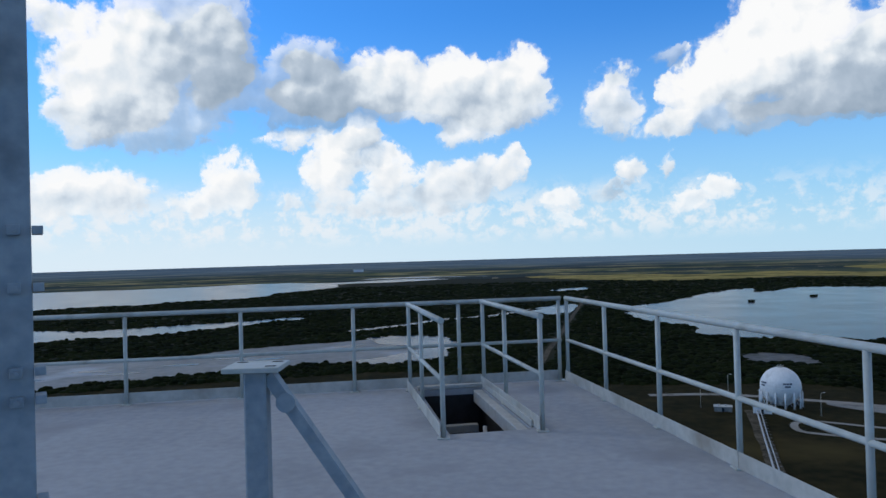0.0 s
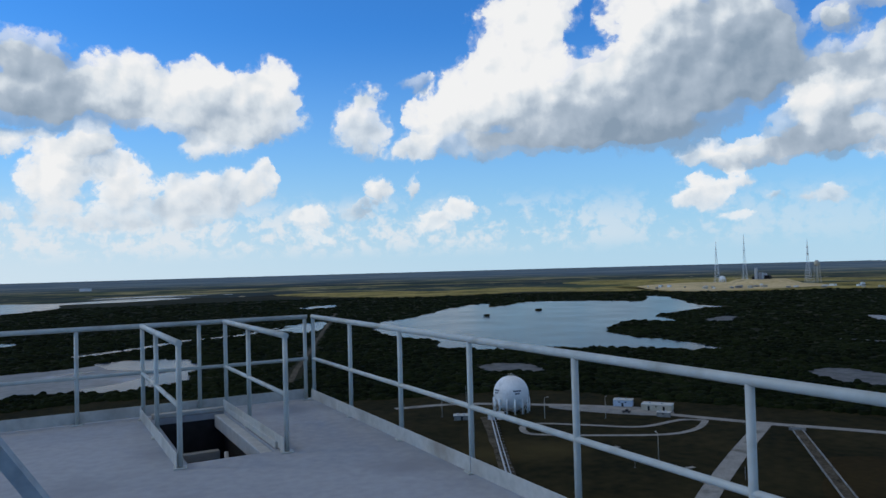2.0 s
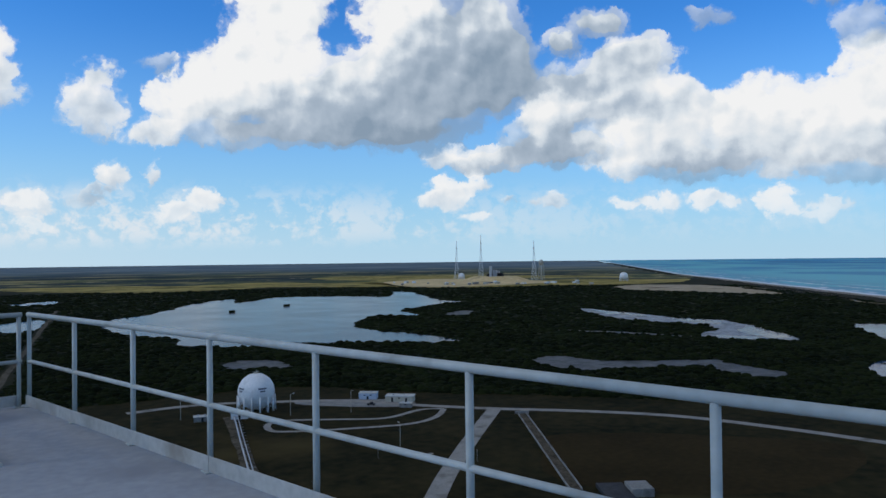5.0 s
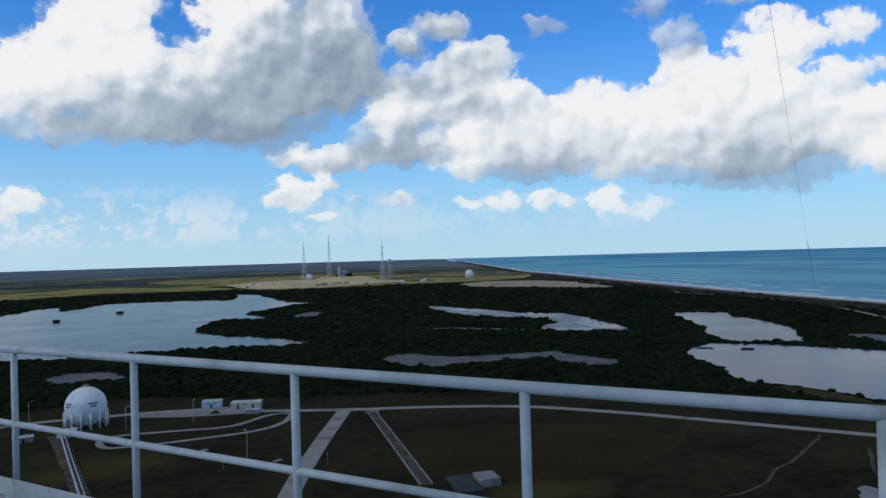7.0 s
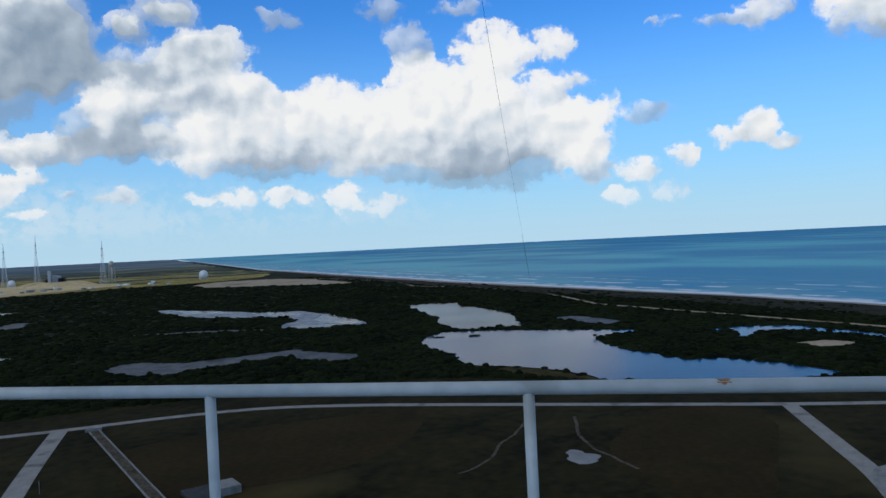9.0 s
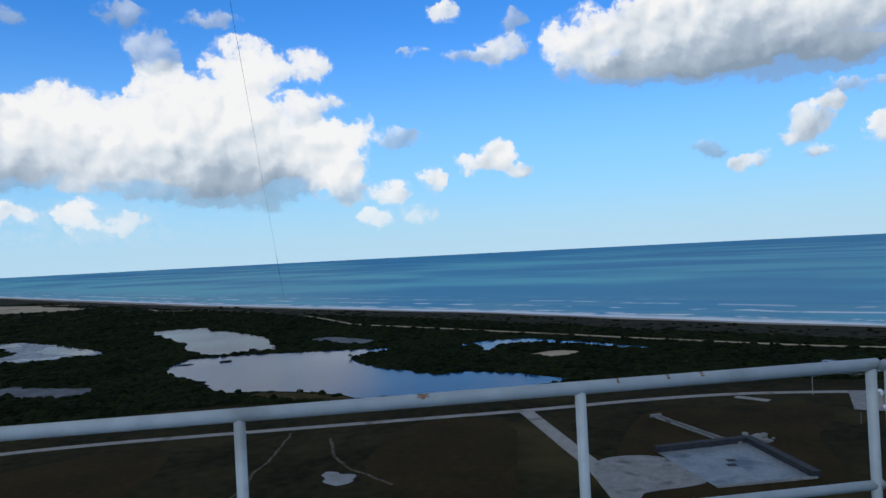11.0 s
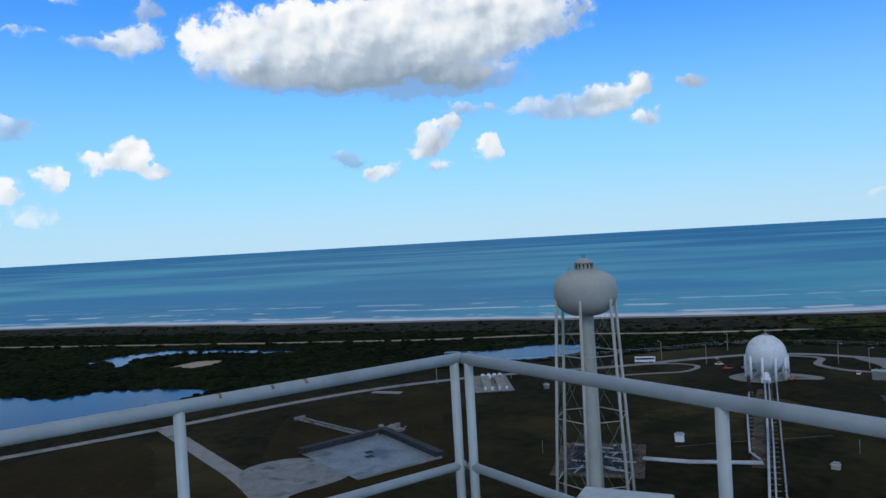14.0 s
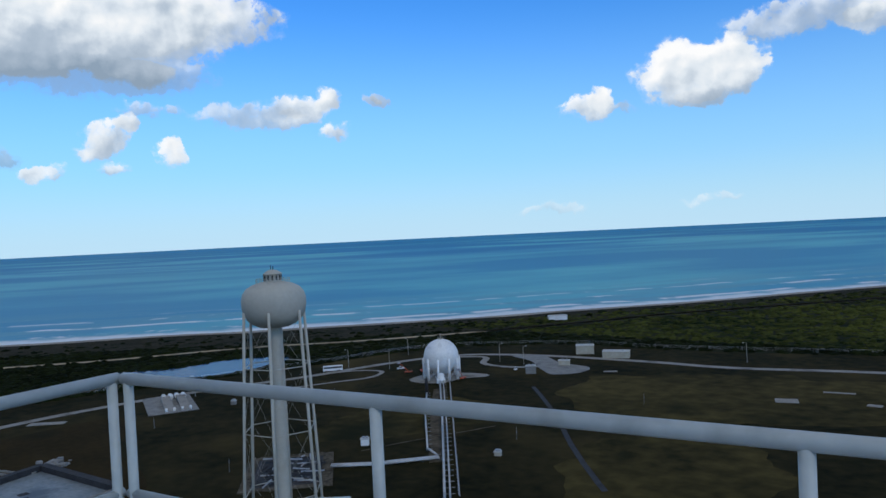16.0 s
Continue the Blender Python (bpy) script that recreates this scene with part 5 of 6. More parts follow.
shed_house((145, 392, 0), (9, 5, 2.6), -20, "concrete", "low grey pump shelter near the tank", 1, 0)
shed_house((163, 385, 0), (9, 5, 3.4), -25, "white", "white pump skid housing below the tank", 1, 0)
shed_house((220, -212, 0), (3.4, 2.6, 2.6), 40, "white", "small white cabinet on a concrete pad", 1, 0, "cabinet_hut")
shed_house((164, -228, 0), (2.6, 1.8, 1.5), 20, "tan", "small tan box in the grass", 0, 0, "cabinet_hut")
shed_house((338, -230, 0), (2.5, 2.0, 2.0), 20, "concrete", "small grey cabinet beside the ramps", 0, 0, "cabinet_hut")

# low ramps with short tanks
ramp = thing("ramp_block", (374, -214, 0), "pale concrete equipment block with sloping ramps and round tanks", "structure", turn=-25)
bm = bmesh.new()
box(bm, (-26, -12, 0), (20, 13, 0.35), 0.05)
part("slab", bm, M["concrete"], ramp)
for y in (-6, 2):
    bm = bmesh.new()
    vs = [bm.verts.new(v) for v in ((-22, y - 2.4, 0.36), (-22, y + 2.4, 0.36), (4, y + 2.4, 0.36), (4, y - 2.4, 0.36), (4, y - 2.4, 3.4), (4, y + 2.4, 3.4))]
    for f in ((0, 1, 5, 4), (2, 3, 4, 5), (0, 4, 3), (1, 2, 5), (0, 3, 2, 1)):
        bm.faces.new([vs[i] for i in f])
    part("sloping_wall", bm, M["road"], ramp)
for k in range(4):
    bm = bmesh.new()
    tube(bm, (7, -8 + k * 3.4, 1.9), (13, -8 + k * 3.4, 1.9), 1.3, 16)
    part("tank", bm, M["white"], ramp, "white horizontal cylinder")
for k in range(4):
    bm = bmesh.new()
    tube(bm, (-23, -8 + k * 4, 0.36), (-23, -8 + k * 4, 2.2), 0.7, 12)
    part("bollard", bm, M["white"], ramp)

# holding basin beside the apron
basin = thing("holding_basin", (0, 0, 0), "shallow concrete basin with dark lined walls", "basin")
B = [Vector(p) for p in ((300, -80, 0), (309, -121, 0), (259, -125, 0), (254, -88, 0))]
bm = bmesh.new()
bm.faces.new([bm.verts.new(v + Vector((0, 0, 0.3))) for v in B])
bmesh.ops.recalc_face_normals(bm, faces=bm.faces)
part("floor", bm, M["basin"], basin)
for i, thick in ((0, 4.6), (1, 4.6)):
    a, b = B[i], B[(i + 1) % 4]
    bm = bmesh.new()
    beam(bm, a + Vector((0, 0, 0.9)), b + Vector((0, 0, 0.9)), thick * 0.7)
    part("side_wall", bm, M["asphalt"], basin, "black rubber-lined side wall")
bm = bmesh.new()
beam(bm, B[2] + Vector((0, 0, 0.3)), B[3] + Vector((0, 0, 0.3)), 1.0)
part("kerb", bm, M["concrete"], basin)
# dark blotches on the basin floor, added as thin boxes
for k in range(2):
    bm = bmesh.new()
    x, y = 276 + 6 * k, -104 - 2 * k
    box(bm, (x, y, 0.31), (x + 3.5, y + 3.5, 0.34), 0.0)
    part("dark_blotch", bm, M["asphalt"], basin)
rub = thing("rubble_heap", (311, -126, 0), "grey broken concrete beside the basin", "rubble")
bm = bmesh.new()
for k in range(40):
    v = Vector((random.gauss(0, 3), random.gauss(0, 4), 0))
    s = random.uniform(0.4, 1.2)
    box(bm, (v.x - s, v.y - s, 0), (v.x + s, v.y + s * 0.8, s), 0.1, m=Matrix.Rotation(random.random(), 4, "Z"))
part("rubble", bm, M["concrete"], rub)["kind"] = "stuff"


# concrete flume and culverts
def flume(a, b, width, label):
    a, b = Vector((*a, 0)), Vector((*b, 0))
    f = thing("drain_flume", a, label, "channel", turn=math.degrees(math.atan2(b.y - a.y, b.x - a.x)))
    length = (b - a).length
    bm = bmesh.new()
    box(bm, (0, -width / 2, 0.06), (length, width / 2, 0.2))
    part("channel_floor", bm, M["dirt"], f)
    for y in (-width / 2, width / 2):
        n = max(3, int(length / 8))
        for k in range(n):
            bm = bmesh.new()
            box(bm, (length * k / n + 0.05, y - 0.2, 0.0), (length * (k + 1) / n - 0.05, y + 0.2, 0.9 + 0.15 * random.random()), 0.05)
            part("wall_panel", bm, M["concrete"], f)
    bm = bmesh.new()
    box(bm, (-1.2, -width / 2 - 1.5, 0), (-0.1, width / 2 + 1.5, 1.5), 0.05)
    part("headwall", bm, M["concrete"], f)
    return f


flume((286, 291), (207, 183), 4.6, "grey concrete drain channel with low walls")
flume((360, -97), (312, -112), 3.0, "worn concrete drain channel with low walls")
blk = thing("concrete_block", (222, 166, 0), "grey concrete block beside a dark low roof", "block", turn=-36)
bm = bmesh.new()
box(bm, (-4, -5, 0), (4, 5, 3.0), 0.1)
part("block", bm, M["concrete"], blk)
bm = bmesh.new()
box(bm, (-14, -12, 0), (-4.1, 8, 1.6), 0.1)
part("cover", bm, M["asphalt"], blk)

# scrap pit under the tower
pit = thing("scrap_pit", (220, -172, 0), "pit of tangled dark and pale steel beams", "scrap", turn=-43)
bm = bmesh.new()
for lo, hi in (((-20, -16.5, 0), (20, -12.5, 0.5)), ((-20, 12.5, 0), (20, 16, 0.5)), ((-20, -12.5, 0), (-17, 12.5, 0.5)), ((17, -12.5, 0), (21, 12.5, 0.5))):
    box(bm, lo, hi, 0.1)
part("kerb", bm, M["dirt"], pit)
bm = bmesh.new()
box(bm, (-17, -12.5, 0.06), (17, 12.5, 0.2))
part("floor", bm, M["asphalt"], pit)
for k in range(70):
    x, y, a = random.uniform(-14, 14), random.uniform(-10, 10), random.choice((0, 0.3, 1.4, 1.57, -0.4)) + random.gauss(0, 0.1)
    r = random.uniform(2, 5)
    bm = bmesh.new()
    z = random.uniform(0.5, 1.6)
    beam(bm, (x - r * math.cos(a), y - r * math.sin(a), z), (x + r * math.cos(a), y + r * math.sin(a), z + random.uniform(-0.3, 0.6)), 0.45)
    part("beam", bm, M["galv"] if k % 3 == 0 else M["asphalt"], pit)


# ---- pipe runs ----
def pipe_run(points, radii, z, label, every=6.0, ladder=False):
    run = thing("pipe_run", (0, 0, 0), label, "pipeline")
    pts = [Vector((*p, 0)) for p in points]
    for a, b in zip(pts, pts[1:]):
        d = (b - a).normalized()
        s = Vector((-d.y, d.x, 0))
        offset = 0.0
        for r in radii:
            bm = bmesh.new()
            o = s * offset + Vector((0, 0, z))
            tube(bm, a + o, b + o, r, 10)
            part("pipe", bm, M["lagging"], run)
            offset += 3 * r + 0.5
        count = int((b - a).length / every)
        for k in range(count + 1):
            p = a.lerp(b, k / max(count, 1))
            bm = bmesh.new()
            beam(bm, p + Vector((0, 0, 0)), p + Vector((0, 0, z)), 0.22)
            beam(bm, p - s * 0.6 + Vector((0, 0, z - 0.3)), p + s * (offset + 0.3) + Vector((0, 0, z - 0.3)), 0.2)
            part("trestle", bm, M["concrete"], run)
    return run


pipe_run([(272, -324), (207, -247), (153, -182), (120, -142)], (0.45, 0.3), 1.6, "pale lagged transfer pipe on low trestles")
pipe_run([(209, -183), (196, -193), (180, -212)], (0.45, 0.45), 1.0, "pair of silver pipes on low supports")
pipe_run([(258, -296), (230, -262), (191, -218), (183, -214)], (0.4,), 1.4, "thick silver pipe with a dark end")
pipe_run([(161, 388), (140, 330), (118, 268)], (0.4, 0.25), 1.6, "pale transfer pipe on low trestles")
pipe_run([(384, -248), (350, -258), (300, -268)], (0.22,), 0.7, "thin pale pipe on short stands", 5.0)
stack = thing("flare_stack", (258, -296, 0), "dark rusty vertical pipe end", "stack")
bm = bmesh.new()
tube(bm, (0, 0, 0), (0, 0, 9), 0.9, 14, 0.8)
part("pipe", bm, M["asphalt"], stack)
ladder_run = thing("cable_tray", (0, 0, 0), "rusty cable tray beside the transfer pipe", "tray")
a, b = Vector((268, -328, 0.6)), Vector((150, -186, 0.6))
for k in range(60):
    p = a.lerp(b, k / 59)
    bm = bmesh.new()
    s = Vector((0.77, -0.64, 0))
    beam(bm, p - s * 1.2, p + s * 1.2, 0.35)
    part("rung", bm, M["lagging"], ladder_run)


# ---- lamps, vehicles ----
def street_lamp(at, h, turn):
    lamp = thing("street_lamp", at, "slim pale street lamp on a tall pole", "street lamp", "lamps round the pad", turn)
    bm = bmesh.new()
    tube(bm, (0, 0, 0), (0, 0, h), 0.16, 8, 0.09)
    part("pole", bm, M["cream"], lamp)
    bm = bmesh.new()
    tube(bm, (0, 0, h - 0.1), (1.6, 0, h + 0.35), 0.07, 6)
    part("arm", bm, M["cream"], lamp)
    bm = bmesh.new()
    box(bm, (1.5, -0.2, h + 0.25), (2.4, 0.2, h + 0.45), 0.05)
    part("lamp_head", bm, M["white"], lamp)
    bm = bmesh.new()
    box(bm, (-0.4, -0.4, 0), (0.4, 0.4, 0.3), 0.05)
    part("footing", bm, M["concrete"], lamp)
    return lamp


lamp = street_lamp((218, 359, 0), 11.5, 40)
for x, y, turn in ((188, 374, 10), (192, 274, 80), (165, 437, 0), (137, 403, 120), (361, -336, 20), (331, -344, 60), (357, -391, 0), (280, -396, 200), (260, -394, 220),
                   (378, -232, 90), (394, -190, 100), (140, -455, 0)):
    copy_thing(lamp, pose(x, y, 0, 0, 0, turn))


def wheel(bm, at, r, w):
    lathe(bm, [(0, -w / 2), (r * 0.6, -w / 2), (r, -w / 2 + 0.05), (r, w / 2 - 0.05), (r * 0.6, w / 2), (0, w / 2)], 16)
    bmesh.ops.transform(bm, matrix=Matrix.Translation(at) @ Matrix.Rotation(math.pi / 2, 4, "X"), verts=bm.verts)
    return bm


bus = thing("coach", (360, -321, 0.2), "white touring coach with dark windows on the road", "bus", turn=51)
bm = bmesh.new()
box(bm, (-6.3, -1.3, 0.45), (6.3, 1.3, 3.6), 0.18)
part("body", bm, M["white"], bus)
for y, side in ((-1.31, "a"), (1.31, "b")):
    for k in range(6):
        bm = bmesh.new()
        x = -5.8 + k * 1.95
        box(bm, (x, y - 0.02, 2.0), (x + 1.85, y + 0.02, 3.1), 0.01)
        part("window", bm, M["dark"], bus)
bm = bmesh.new()
box(bm, (6.29, -1.15, 1.5), (6.34, 1.15, 3.2), 0.02)
part("windscreen", bm, M["dark"], bus)
for x in (-4.2, -3.0, 4.2):
    for y in (-1.2, 1.2):
        part("wheel", wheel(bmesh.new(), (x, y, 0.5), 0.5, 0.3), M["asphalt"], bus)


def small_truck(at, turn, colour, label, lift=False):
    car = thing("work_truck" if not lift else "boom_lift", at, label, "truck" if not lift else "lift", turn=turn)
    bm = bmesh.new()
    box(bm, (-2.4, -0.95, 0.5), (2.4, 0.95, 1.15), 0.12)
    part("body", bm, M[colour], car)
    if lift:
        bm = bmesh.new()
        beam(bm, (0, 0, 1.2), (5.5, 0.4, 6.5), 0.3)
        part("boom", bm, M[colour], car)
        bm = bmesh.new()
        box(bm, (5.0, -0.4, 6.2), (6.6, 1.2, 7.2), 0.05)
        part("basket", bm, M["galv"], car)
    else:
        bm = bmesh.new()
        box(bm, (-0.6, -0.88, 1.15), (1.2, 0.88, 1.95), 0.2)
        part("cab", bm, M["dark"], car)
        bm = bmesh.new()
        box(bm, (-0.5, -0.8, 1.951), (1.1, 0.8, 2.02), 0.02)
        part("roof", bm, M[colour], car)
    for x in (-1.5, 1.5):
        for y in (-0.9, 0.9):
            part("wheel", wheel(bmesh.new(), (x, y, 0.4), 0.4, 0.25), M["asphalt"], car)
    return car


small_truck((253, -374, 0.25), 120, "white", "white pickup truck parked beside the hut")
small_truck((309, -338, 0.25), 40, "orange", "orange boom lift parked beside the tank", True)
small_truck((304, -345, 0.25), 140, "orange", "orange boom lift parked beside the tank", True)
small_truck((266, -338, 0.25), 100, "orange", "orange boom lift parked below the tank", True)
small_truck((322, -345, 0.25), 60, "white", "white pickup truck parked beside the tank")
small_truck((236, 366, 0.25), -40, "asphalt", "dark pickup truck parked beside the shed")

# slabs in the grass
for x, y, w, d, turn in ((390, -156, 18, 5, 42), (95, -365, 10, 8, 18), (200, -395, 8, 3, 30), (60, -372, 6, 4, 0), (78, -392, 14, 2, 10), (186, 300, 6, 3, 20), (196, 258, 4, 2, 0)):
    slab = thing("concrete_slab", (x, y, 0), "bare concrete slab lying in the grass", "slab", "slabs in the grass", turn)
    bm = bmesh.new()
    box(bm, (-w / 2, -d / 2, 0), (w / 2, d / 2, 0.35), 0.05)
    part("slab", bm, M["road"], slab)

# fence along the turf's edge
FENCE = [(452, -100), (455, -160), (442, -210), (420, -265), (392, -345), (362, -425), (276, -478), (193, -486), (75, -513), (-60, -535)]
fence = thing("chain_fence", (0, 0, 0), "dull grey chain-link fence along the scrub edge", "fence")
line = smooth_loop(FENCE, 7.0, 0, 0, closed=False)
bm = bmesh.new()
tube(bm, (0, 0, 0), (0, 0, 2.6), 0.07, 5)
me = bpy.data.meshes.new("fence_post")
bm.to_mesh(me)
bm.free()
me.materials.append(M["galv"])
for v in line:
    p = new("fence_post", me)
    p.location, p.parent = (v.x, v.y, 0), fence
bm = bmesh.new()
for a, b in zip(line, line[1:]):
    for z in (0.5, 1.1, 1.7, 2.3, 2.6):
        tube(bm, a + Vector((0, 0, z)), b + Vector((0, 0, z)), 0.025, 3, caps=False)
part("wire_strands", bm, M["galv"], fence)["kind"] = "stuff"


# ---- the far launch pad ----
def lattice_tower(at, h, base, label):
    t = thing("lightning_tower", at, label, "tower", "lightning towers")
    levels = 14
    body = h * 0.80
    corners = [Vector((math.cos(a), math.sin(a), 0)) for a in (0.4, 1.97, 3.54, 5.11)]

    def at_level(k, i):
        f = k / levels
        return corners[i % 4] * (base * (1 - f) ** 1.2 + 1.6) + Vector((0, 0, body * f))

    for i in range(4):
        bm = bmesh.new()
        for k in range(levels):
            beam(bm, at_level(k, i), at_level(k + 1, i), 0.45)
        part("leg", bm, M["white"], t)
        bm = bmesh.new()
        for k in range(levels):
            beam(bm, at_level(k, i), at_level(k, i + 1), 0.3)
            beam(bm, at_level(k, i), at_level(k + 1, i + 1), 0.18)
            beam(bm, at_level(k, i + 1), at_level(k + 1, i), 0.18)
        part("bracing", bm, M["white"], t)
    bm = bmesh.new()
    tube(bm, (0, 0, body - 1), (0, 0, h), 1.3, 8, 0.8)
    part("mast", bm, M["white"], t, "white fibreglass mast")
    for z in (body * 0.82, body):
        bm = bmesh.new()
        box(bm, (-2.6, -2.6, z), (2.6, 2.6, z + 2), 0.2)
        part("platform", bm, M["galv"], t)
    return t


for az, d, h, lift in ((39.6, 3060, 159, 0), (41.5, 3150, 186, 0), (45.6, 2800, 152, 0)):
    lattice_tower((d * math.sin(radians(az)), d * math.cos(radians(az)), 0), h, 12, "pale steel lattice lightning tower on the far pad")
az, d = radians(46.16), 2790
fw = thing("water_tower", (d * math.sin(az), d * math.cos(az), 0), "far grey water tower on tall legs", "water tower")
bm = bmesh.new()
lathe(bm, [(0, 58), (6, 60), (9, 66), (8.5, 72), (5, 77), (0, 79)], 20)
part("tank", bm, M["cream"], fw)
bm = bmesh.new()
tube(bm, (0, 0, 0), (0, 0, 59), 1.8, 10)
part("riser", bm, M["cream"], fw)
for k in range(6):
    a = k * math.pi / 3
    bm = bmesh.new()
    tube(bm, (13 * math.cos(a), 13 * math.sin(a), 0), (8.5 * math.cos(a), 8.5 * math.sin(a), 66), 0.7, 6)
    part("leg", bm, M["cream"], fw)
for x, y, r in ((2077, 1602, 14.5), (1945, 2320, 12.0)):
    far_tank = thing("spherical_tank", (x, y, 1.2), "far white spherical tank", "tank")
    bm = bmesh.new()
    lathe(bm, [(r * math.sin(math.pi * k / 16), r * 1.15 - r * math.cos(math.pi * k / 16)) for k in range(17)], 28)
    part("sphere", bm, M["white"], far_tank)
    for k in range(10):
        a = k * math.pi / 5
        bm = bmesh.new()
        tube(bm, (r * math.cos(a), r * math.sin(a), 0), (r * math.cos(a), r * math.sin(a), r * 1.1), 0.8, 6)
        part("leg", bm, M["white"], far_tank)
mound = thing("launch_mount", (1960, 2130, 0), "grey launch mount with low service towers", "structure", turn=30)
bm = bmesh.new()
vs = lathe(bm, [(140, 0), (90, 14), (0, 14.2)], 8)
part("ramped_mound", bm, M["sunlit_sand"], mound)
for x, y, w, h in ((-30, 10, 9, 42), (-8, 0, 14, 26), (30, -10, 20, 14), (55, 5, 9, 22), (5, 20, 24, 12), (80, 0, 12, 10)):
    bm = bmesh.new()
    box(bm, (x - w / 2, y - w / 2, 13), (x + w / 2, y + w / 2, 13 + h), 0.5)
    for k in range(3):
        box(bm, (x - w * 0.7, y - w * 0.7, 14 + h * k / 3), (x + w * 0.7, y + w * 0.7, 15 + h * k / 3))
    part("service_block", bm, M["galv"] if h > 20 else M["asphalt"], mound)
for k in range(26):
    az, d = radians(random.uniform(34, 50)), random.uniform(2350, 2650)
    w = random.uniform(8, 22)
    shed_house((d * math.sin(az), d * math.cos(az), 0), (w, w * 0.5, random.uniform(4, 8)), random.uniform(0, 90), random.choice(("white", "tan", "concrete")),
               "small far service building on the launch pad", 1, 0)
wh = thing("far_hangar", (*far(-620, 5200)[:2], far(-620, 5200).z), "very distant white hangar on the horizon", "building", turn=8)
bm = bmesh.new()
box(bm, (-28, -12, -2), (28, 12, 14), 0.5)
part("wall", bm, M["white"], wh)
bm = bmesh.new()
box(bm, (-29, -13, 14), (29, 13, 15.5), 0.3)
part("roof", bm, M["roof"], wh)


# ---- woods and scrub ----
def inside(px, py, poly):
    hit = np.zeros(len(px), bool)
    x0, y0 = poly[:, 0], poly[:, 1]
    x1, y1 = np.roll(x0, -1), np.roll(y0, -1)
    for a, b, c, d in zip(x0, y0, x1, y1):
        if b == d:
            continue
        cross = (b > py) != (d > py)
        if cross.any():
            hit ^= cross & (px < (c - a) * (py - b) / (d - b) + a)
    return hit


def near_edge(px, py, poly, dist):
    close = np.zeros(len(px), bool)
    lo, hi = poly.min(0) - dist, poly.max(0) + dist
    box_in = np.where((px > lo[0]) & (px < hi[0]) & (py > lo[1]) & (py < hi[1]))[0]
    if not len(box_in):
        return close
    qx, qy = px[box_in], py[box_in]
    best = np.full(len(qx), 1e9)
    for x, y in poly:
        np.minimum(best, (qx - x) ** 2 + (qy - y) ** 2, out=best)
    close[box_in] = best < dist * dist
    return close


def scatter(name, count, d_lo, d_hi, az_lo, az_hi, size, material, label, seed, keep=None, squash=0.75, shore_gap=42):
    rng = np.random.default_rng(seed)
    # even over the ground, thinner far off
    u = rng.random(count)
    d = d_lo * (d_hi / d_lo) ** u
    az = np.radians(az_lo + (az_hi - az_lo) * rng.random(count))
    x, y = d * np.sin(az), d * np.cos(az)
    ok = offshore(x, y) < -shore_gap
    for poly, gap in ZONES:
        lo, hi = poly.min(0) - 12, poly.max(0) + 12
        idx = np.where(ok & (x > lo[0]) & (x < hi[0]) & (y > lo[1]) & (y < hi[1]))[0]
        if len(idx):
            bad = inside(x[idx], y[idx], poly)
            if gap:
                bad |= near_edge(x[idx], y[idx], poly, gap * 0.6)
            ok[idx[bad]] = False
    if keep is not None:
        ok &= keep(x, y)
    x, y, d = x[ok], y[ok], d[ok]
    r = size * (0.6 + 0.8 * rng.random(len(x))) * (0.6 + d / 1500)
    rings, sides = 2, 5
    ang = np.arange(sides) * 2 * np.pi / sides
    unit = [(0.0, 0.0, 1.0)]
    for rr, zz in ((0.74, 0.66), (1.0, -0.12)):
        unit += [(rr * np.cos(a), rr * np.sin(a), zz) for a in ang]
    unit = np.array(unit)
    n = len(unit)
    turn = rng.random(len(x)) * 6.28
    c, s = np.cos(turn), np.sin(turn)
    h = np.minimum(r * squash, 2.6) * (0.45 + 0.9 * rng.random(len(x)) ** 2)
    jitter = 1 + 0.6 * (rng.random((len(x), n)) - 0.5)
    ux, uy, uz = unit[:, 0][None] * jitter, unit[:, 1][None] * jitter, unit[:, 2][None] * (1 + 0.4 * (rng.random((len(x), n)) - 0.5))
    ux = ux * (0.65 + 1.1 * rng.random(len(x)))[:, None]
    vx = x[:, None] + r[:, None] * (ux * c[:, None] - uy * s[:, None])
    vy = y[:, None] + r[:, None] * (ux * s[:, None] + uy * c[:, None])
    vz = h[:, None] * uz
    verts = np.stack((vx, vy, vz), -1).reshape(-1, 3)
    tri = []
    for i in range(sides):
        j = (i + 1) % sides
        tri.append((0, 1 + i, 1 + j))
        for k in range(rings - 1):
            a, b = 1 + k * sides, 1 + (k + 1) * sides
            tri += [(a + i, b + i, b + j), (a + i, b + j, a + j)]
    tri = np.array(tri)
    faces = (tri[None] + (np.arange(len(x)) * n)[:, None, None]).reshape(-1, 3)
    me = bpy.data.meshes.new(name)
    me.vertices.add(len(verts))
    me.vertices.foreach_set("co", verts.astype(np.float32).ravel())
    me.loops.add(len(faces) * 3)
    me.loops.foreach_set("vertex_index", faces.astype(np.int32).ravel())
    me.polygons.add(len(faces))
    me.polygons.foreach_set("loop_start", np.arange(0, len(faces) * 3, 3, dtype=np.int32))
    me.update(calc_edges=True)
    me.polygons.foreach_set("use_smooth", np.ones(len(faces), bool))
    me.materials.append(material)
    ob = new(name, me)
    return tagged(ob, label, "woods", kind="stuff")


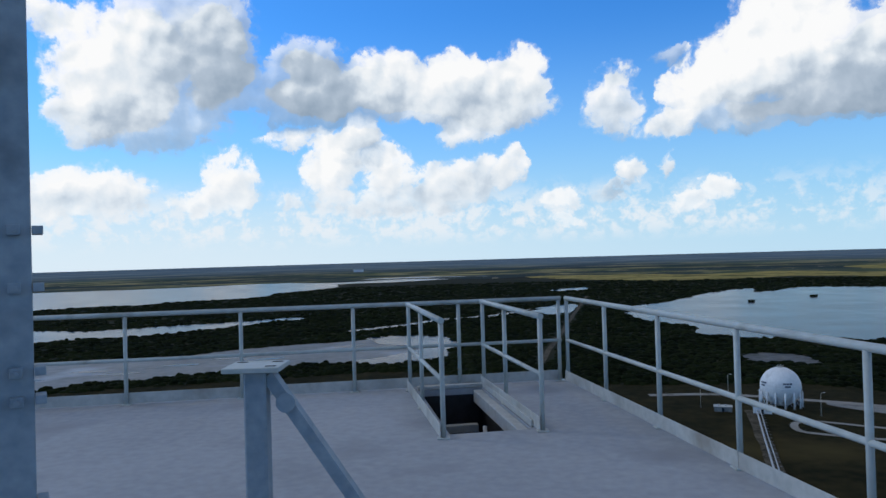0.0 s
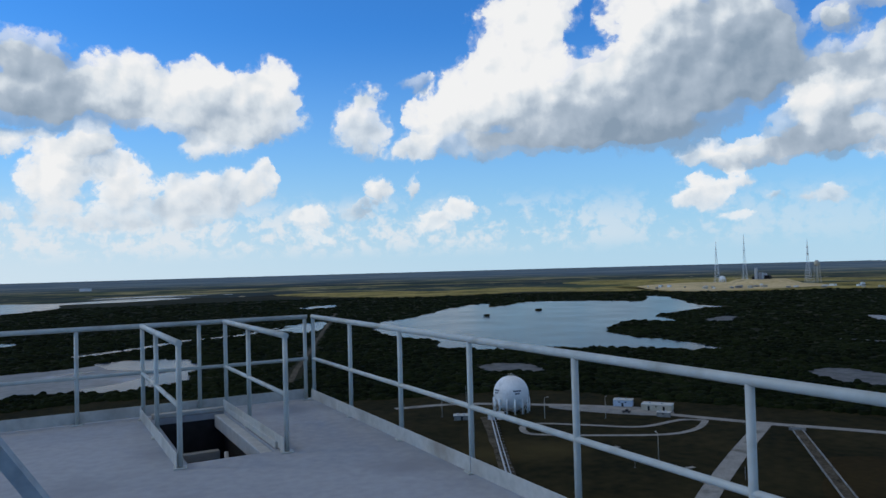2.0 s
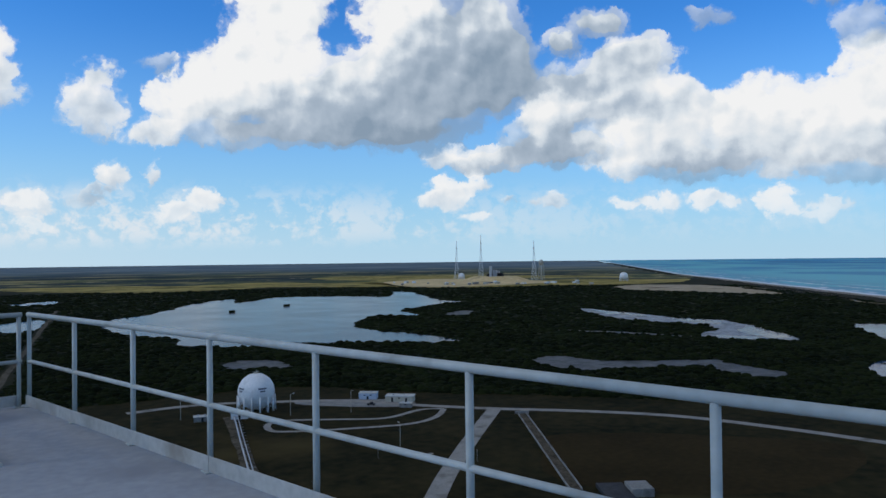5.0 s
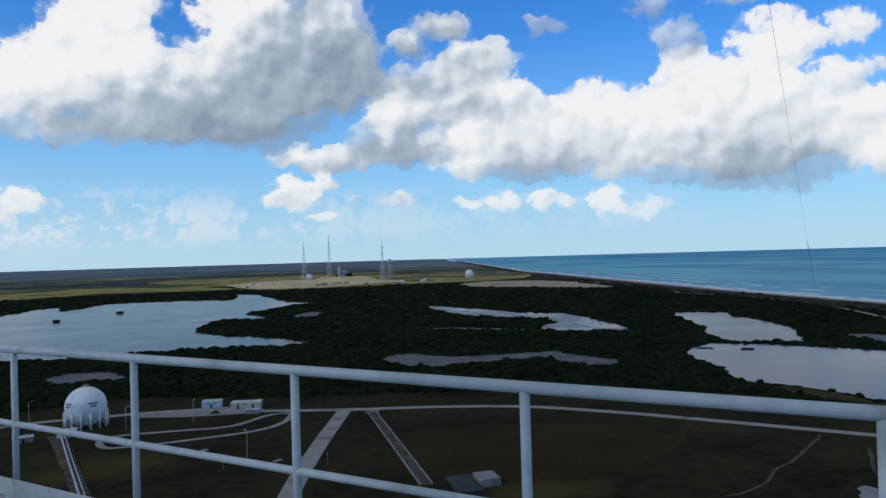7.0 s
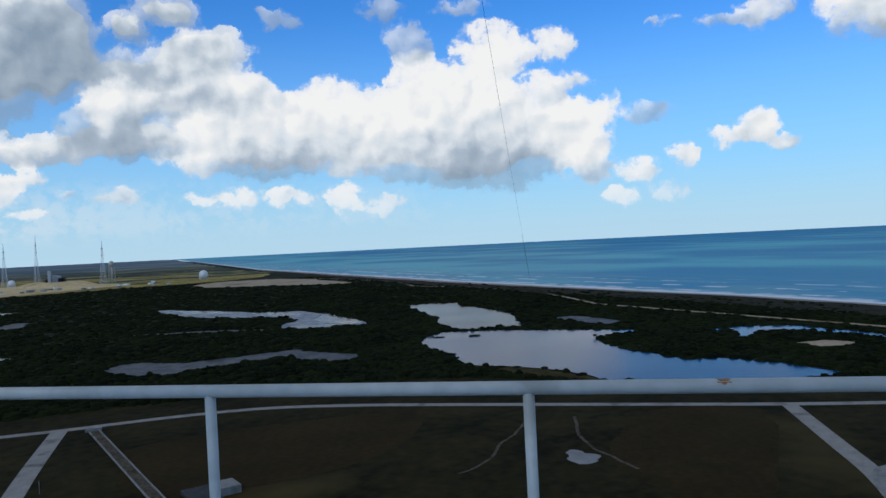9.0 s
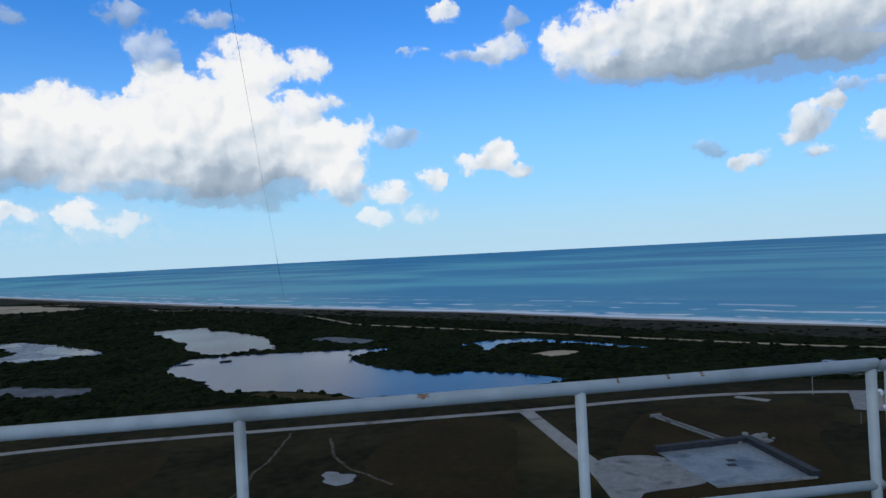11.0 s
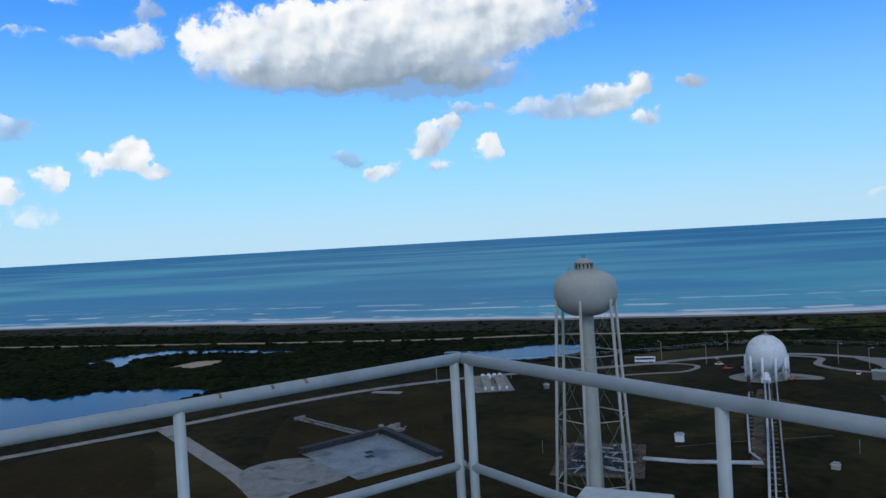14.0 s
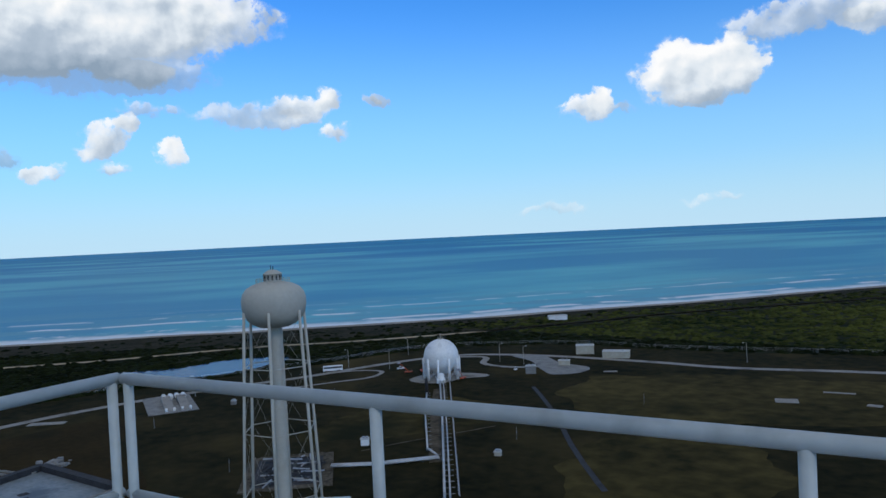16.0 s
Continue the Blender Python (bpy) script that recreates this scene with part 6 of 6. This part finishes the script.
def single_tree(at, h, seed):
    """A small windswept tree: trunk, limbs and a ragged crown."""
    rng = random.Random(seed)
    t = thing("shore_tree", at, "small dark windswept tree at the water's edge", "tree", "single shore trees")
    bm = bmesh.new()
    tube(bm, (0, 0, 0), (0.2, 0, h * 0.5), 0.22, 7, 0.14)
    for k in range(5):
        a = k * 1.26 + rng.random()
        tube(bm, (0.2, 0, h * 0.45), (0.2 + h * 0.28 * math.cos(a), h * 0.28 * math.sin(a), h * 0.72), 0.09, 5, 0.04)
    part("trunk", bm, M["bark"], t)
    bm = bmesh.new()
    for k in range(70):
        a, r = rng.random() * 6.28, h * 0.42 * math.sqrt(rng.random())
        c = Vector((0.2 + r * math.cos(a), r * math.sin(a), h * (0.55 + 0.4 * rng.random() * (1 - r / h))))
        made = bmesh.ops.create_icosphere(bm, subdivisions=1, radius=h * rng.uniform(0.05, 0.11), matrix=Matrix.Translation(c) @ Matrix.Diagonal((1.2, 1, 0.7, 1)))
        for v in made["verts"]:
            v.co += Vector((rng.gauss(0, 0.06), rng.gauss(0, 0.06), rng.gauss(0, 0.05))) * h * 0.3
    part("crown", bm, M["leaf"], t)
    return t


for k, (x, y, h) in enumerate(((459, 98, 5), (470, 140, 5), (482, 172, 5), (618, 88, 4), (452, -80, 6), (447, -60, 5), (330, -615, 6))):
    single_tree((x, y, 0), h, k)


def islet(at, length, width, turn, seed, tall=1.0):
    """A low mangrove island: a mud bank under a ragged thicket."""
    rng = random.Random(seed)
    t = thing("islet", at, "tiny dark mangrove islet standing in calm water", "island", "islets in the ponds", turn)
    bm = bmesh.new()
    lathe(bm, [(1.0, 0.05), (0.9, 0.35), (0.5, 0.55), (0, 0.6)], 18)
    bmesh.ops.transform(bm, matrix=Matrix.Diagonal((length / 2, width / 2, 1, 1)), verts=bm.verts)
    part("mud_bank", bm, M["dune"], t)
    bm = bmesh.new()
    for _ in range(int(14 + length * 2)):
        a, r = rng.random() * 6.28, math.sqrt(rng.random()) * 0.46
        made = bmesh.ops.create_icosphere(bm, subdivisions=1, radius=rng.uniform(0.8, 1.7) * tall, matrix=Matrix.Translation((r * length * math.cos(a), r * width * math.sin(a), rng.uniform(0.9, 2.2) * tall)))
        for v in made["verts"]:
            v.co += Vector((rng.gauss(0, 0.25), rng.gauss(0, 0.25), rng.gauss(0, 0.2))) * tall
    part("thicket", bm, M["leaf"], t)
    return t


islet((634, 198, 0.3), 12, 3, 110, 1, 0.38)
islet((625, 230, 0.3), 14, 2.5, 110, 2, 0.28)
islet((631, 1266, 0.3), 26, 13, 60, 3)
islet((488, 1180, 0.3), 20, 9, 60, 4)

for x, y in ((176, 268), (205, 236), (300, -268), (240, -160), (170, -250), (150, -330), (330, -180)):
    pole = thing("marker_pole", (x, y, 0), "thin pale marker pole in the grass", "pole", "poles in the grass")
    bm = bmesh.new()
    tube(bm, (0, 0, 0), (0, 0, 5.0), 0.08, 8, 0.05)
    part("shaft", bm, M["galv"], pole)
    bm = bmesh.new()
    box(bm, (-0.25, -0.25, 0), (0.25, 0.25, 0.15), 0.03)
    part("footing", bm, M["concrete"], pole)


# where the scrub gets the colour painted as sunlit
def sunlit_area(x, y):
    return (x * 0.72 - y * 0.694 > 420) & (y < -520)


scatter("mangrove_woods", 90000, 400, 2300, -38, 120, 3.4, M["leaf"], "dense dark green mangrove thicket round the lakes", 1, keep=lambda x, y: ~sunlit_area(x, y), shore_gap=95)
scatter("shore_scrub", 42000, 400, 1400, 60, 185, 2.6, M["leaf"], "low dark scrub between the ponds and the beach", 2, keep=lambda x, y: ~sunlit_area(x, y), squash=0.6, shore_gap=95)
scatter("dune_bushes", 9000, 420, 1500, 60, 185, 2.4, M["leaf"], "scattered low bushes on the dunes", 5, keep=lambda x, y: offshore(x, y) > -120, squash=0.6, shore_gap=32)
scatter("sunlit_scrub", 30000, 450, 1500, 125, 185, 2.2, M["scrub"], "scrub behind the beach road, sunshine painted in as yellow-green", 3, keep=sunlit_area, squash=0.55)
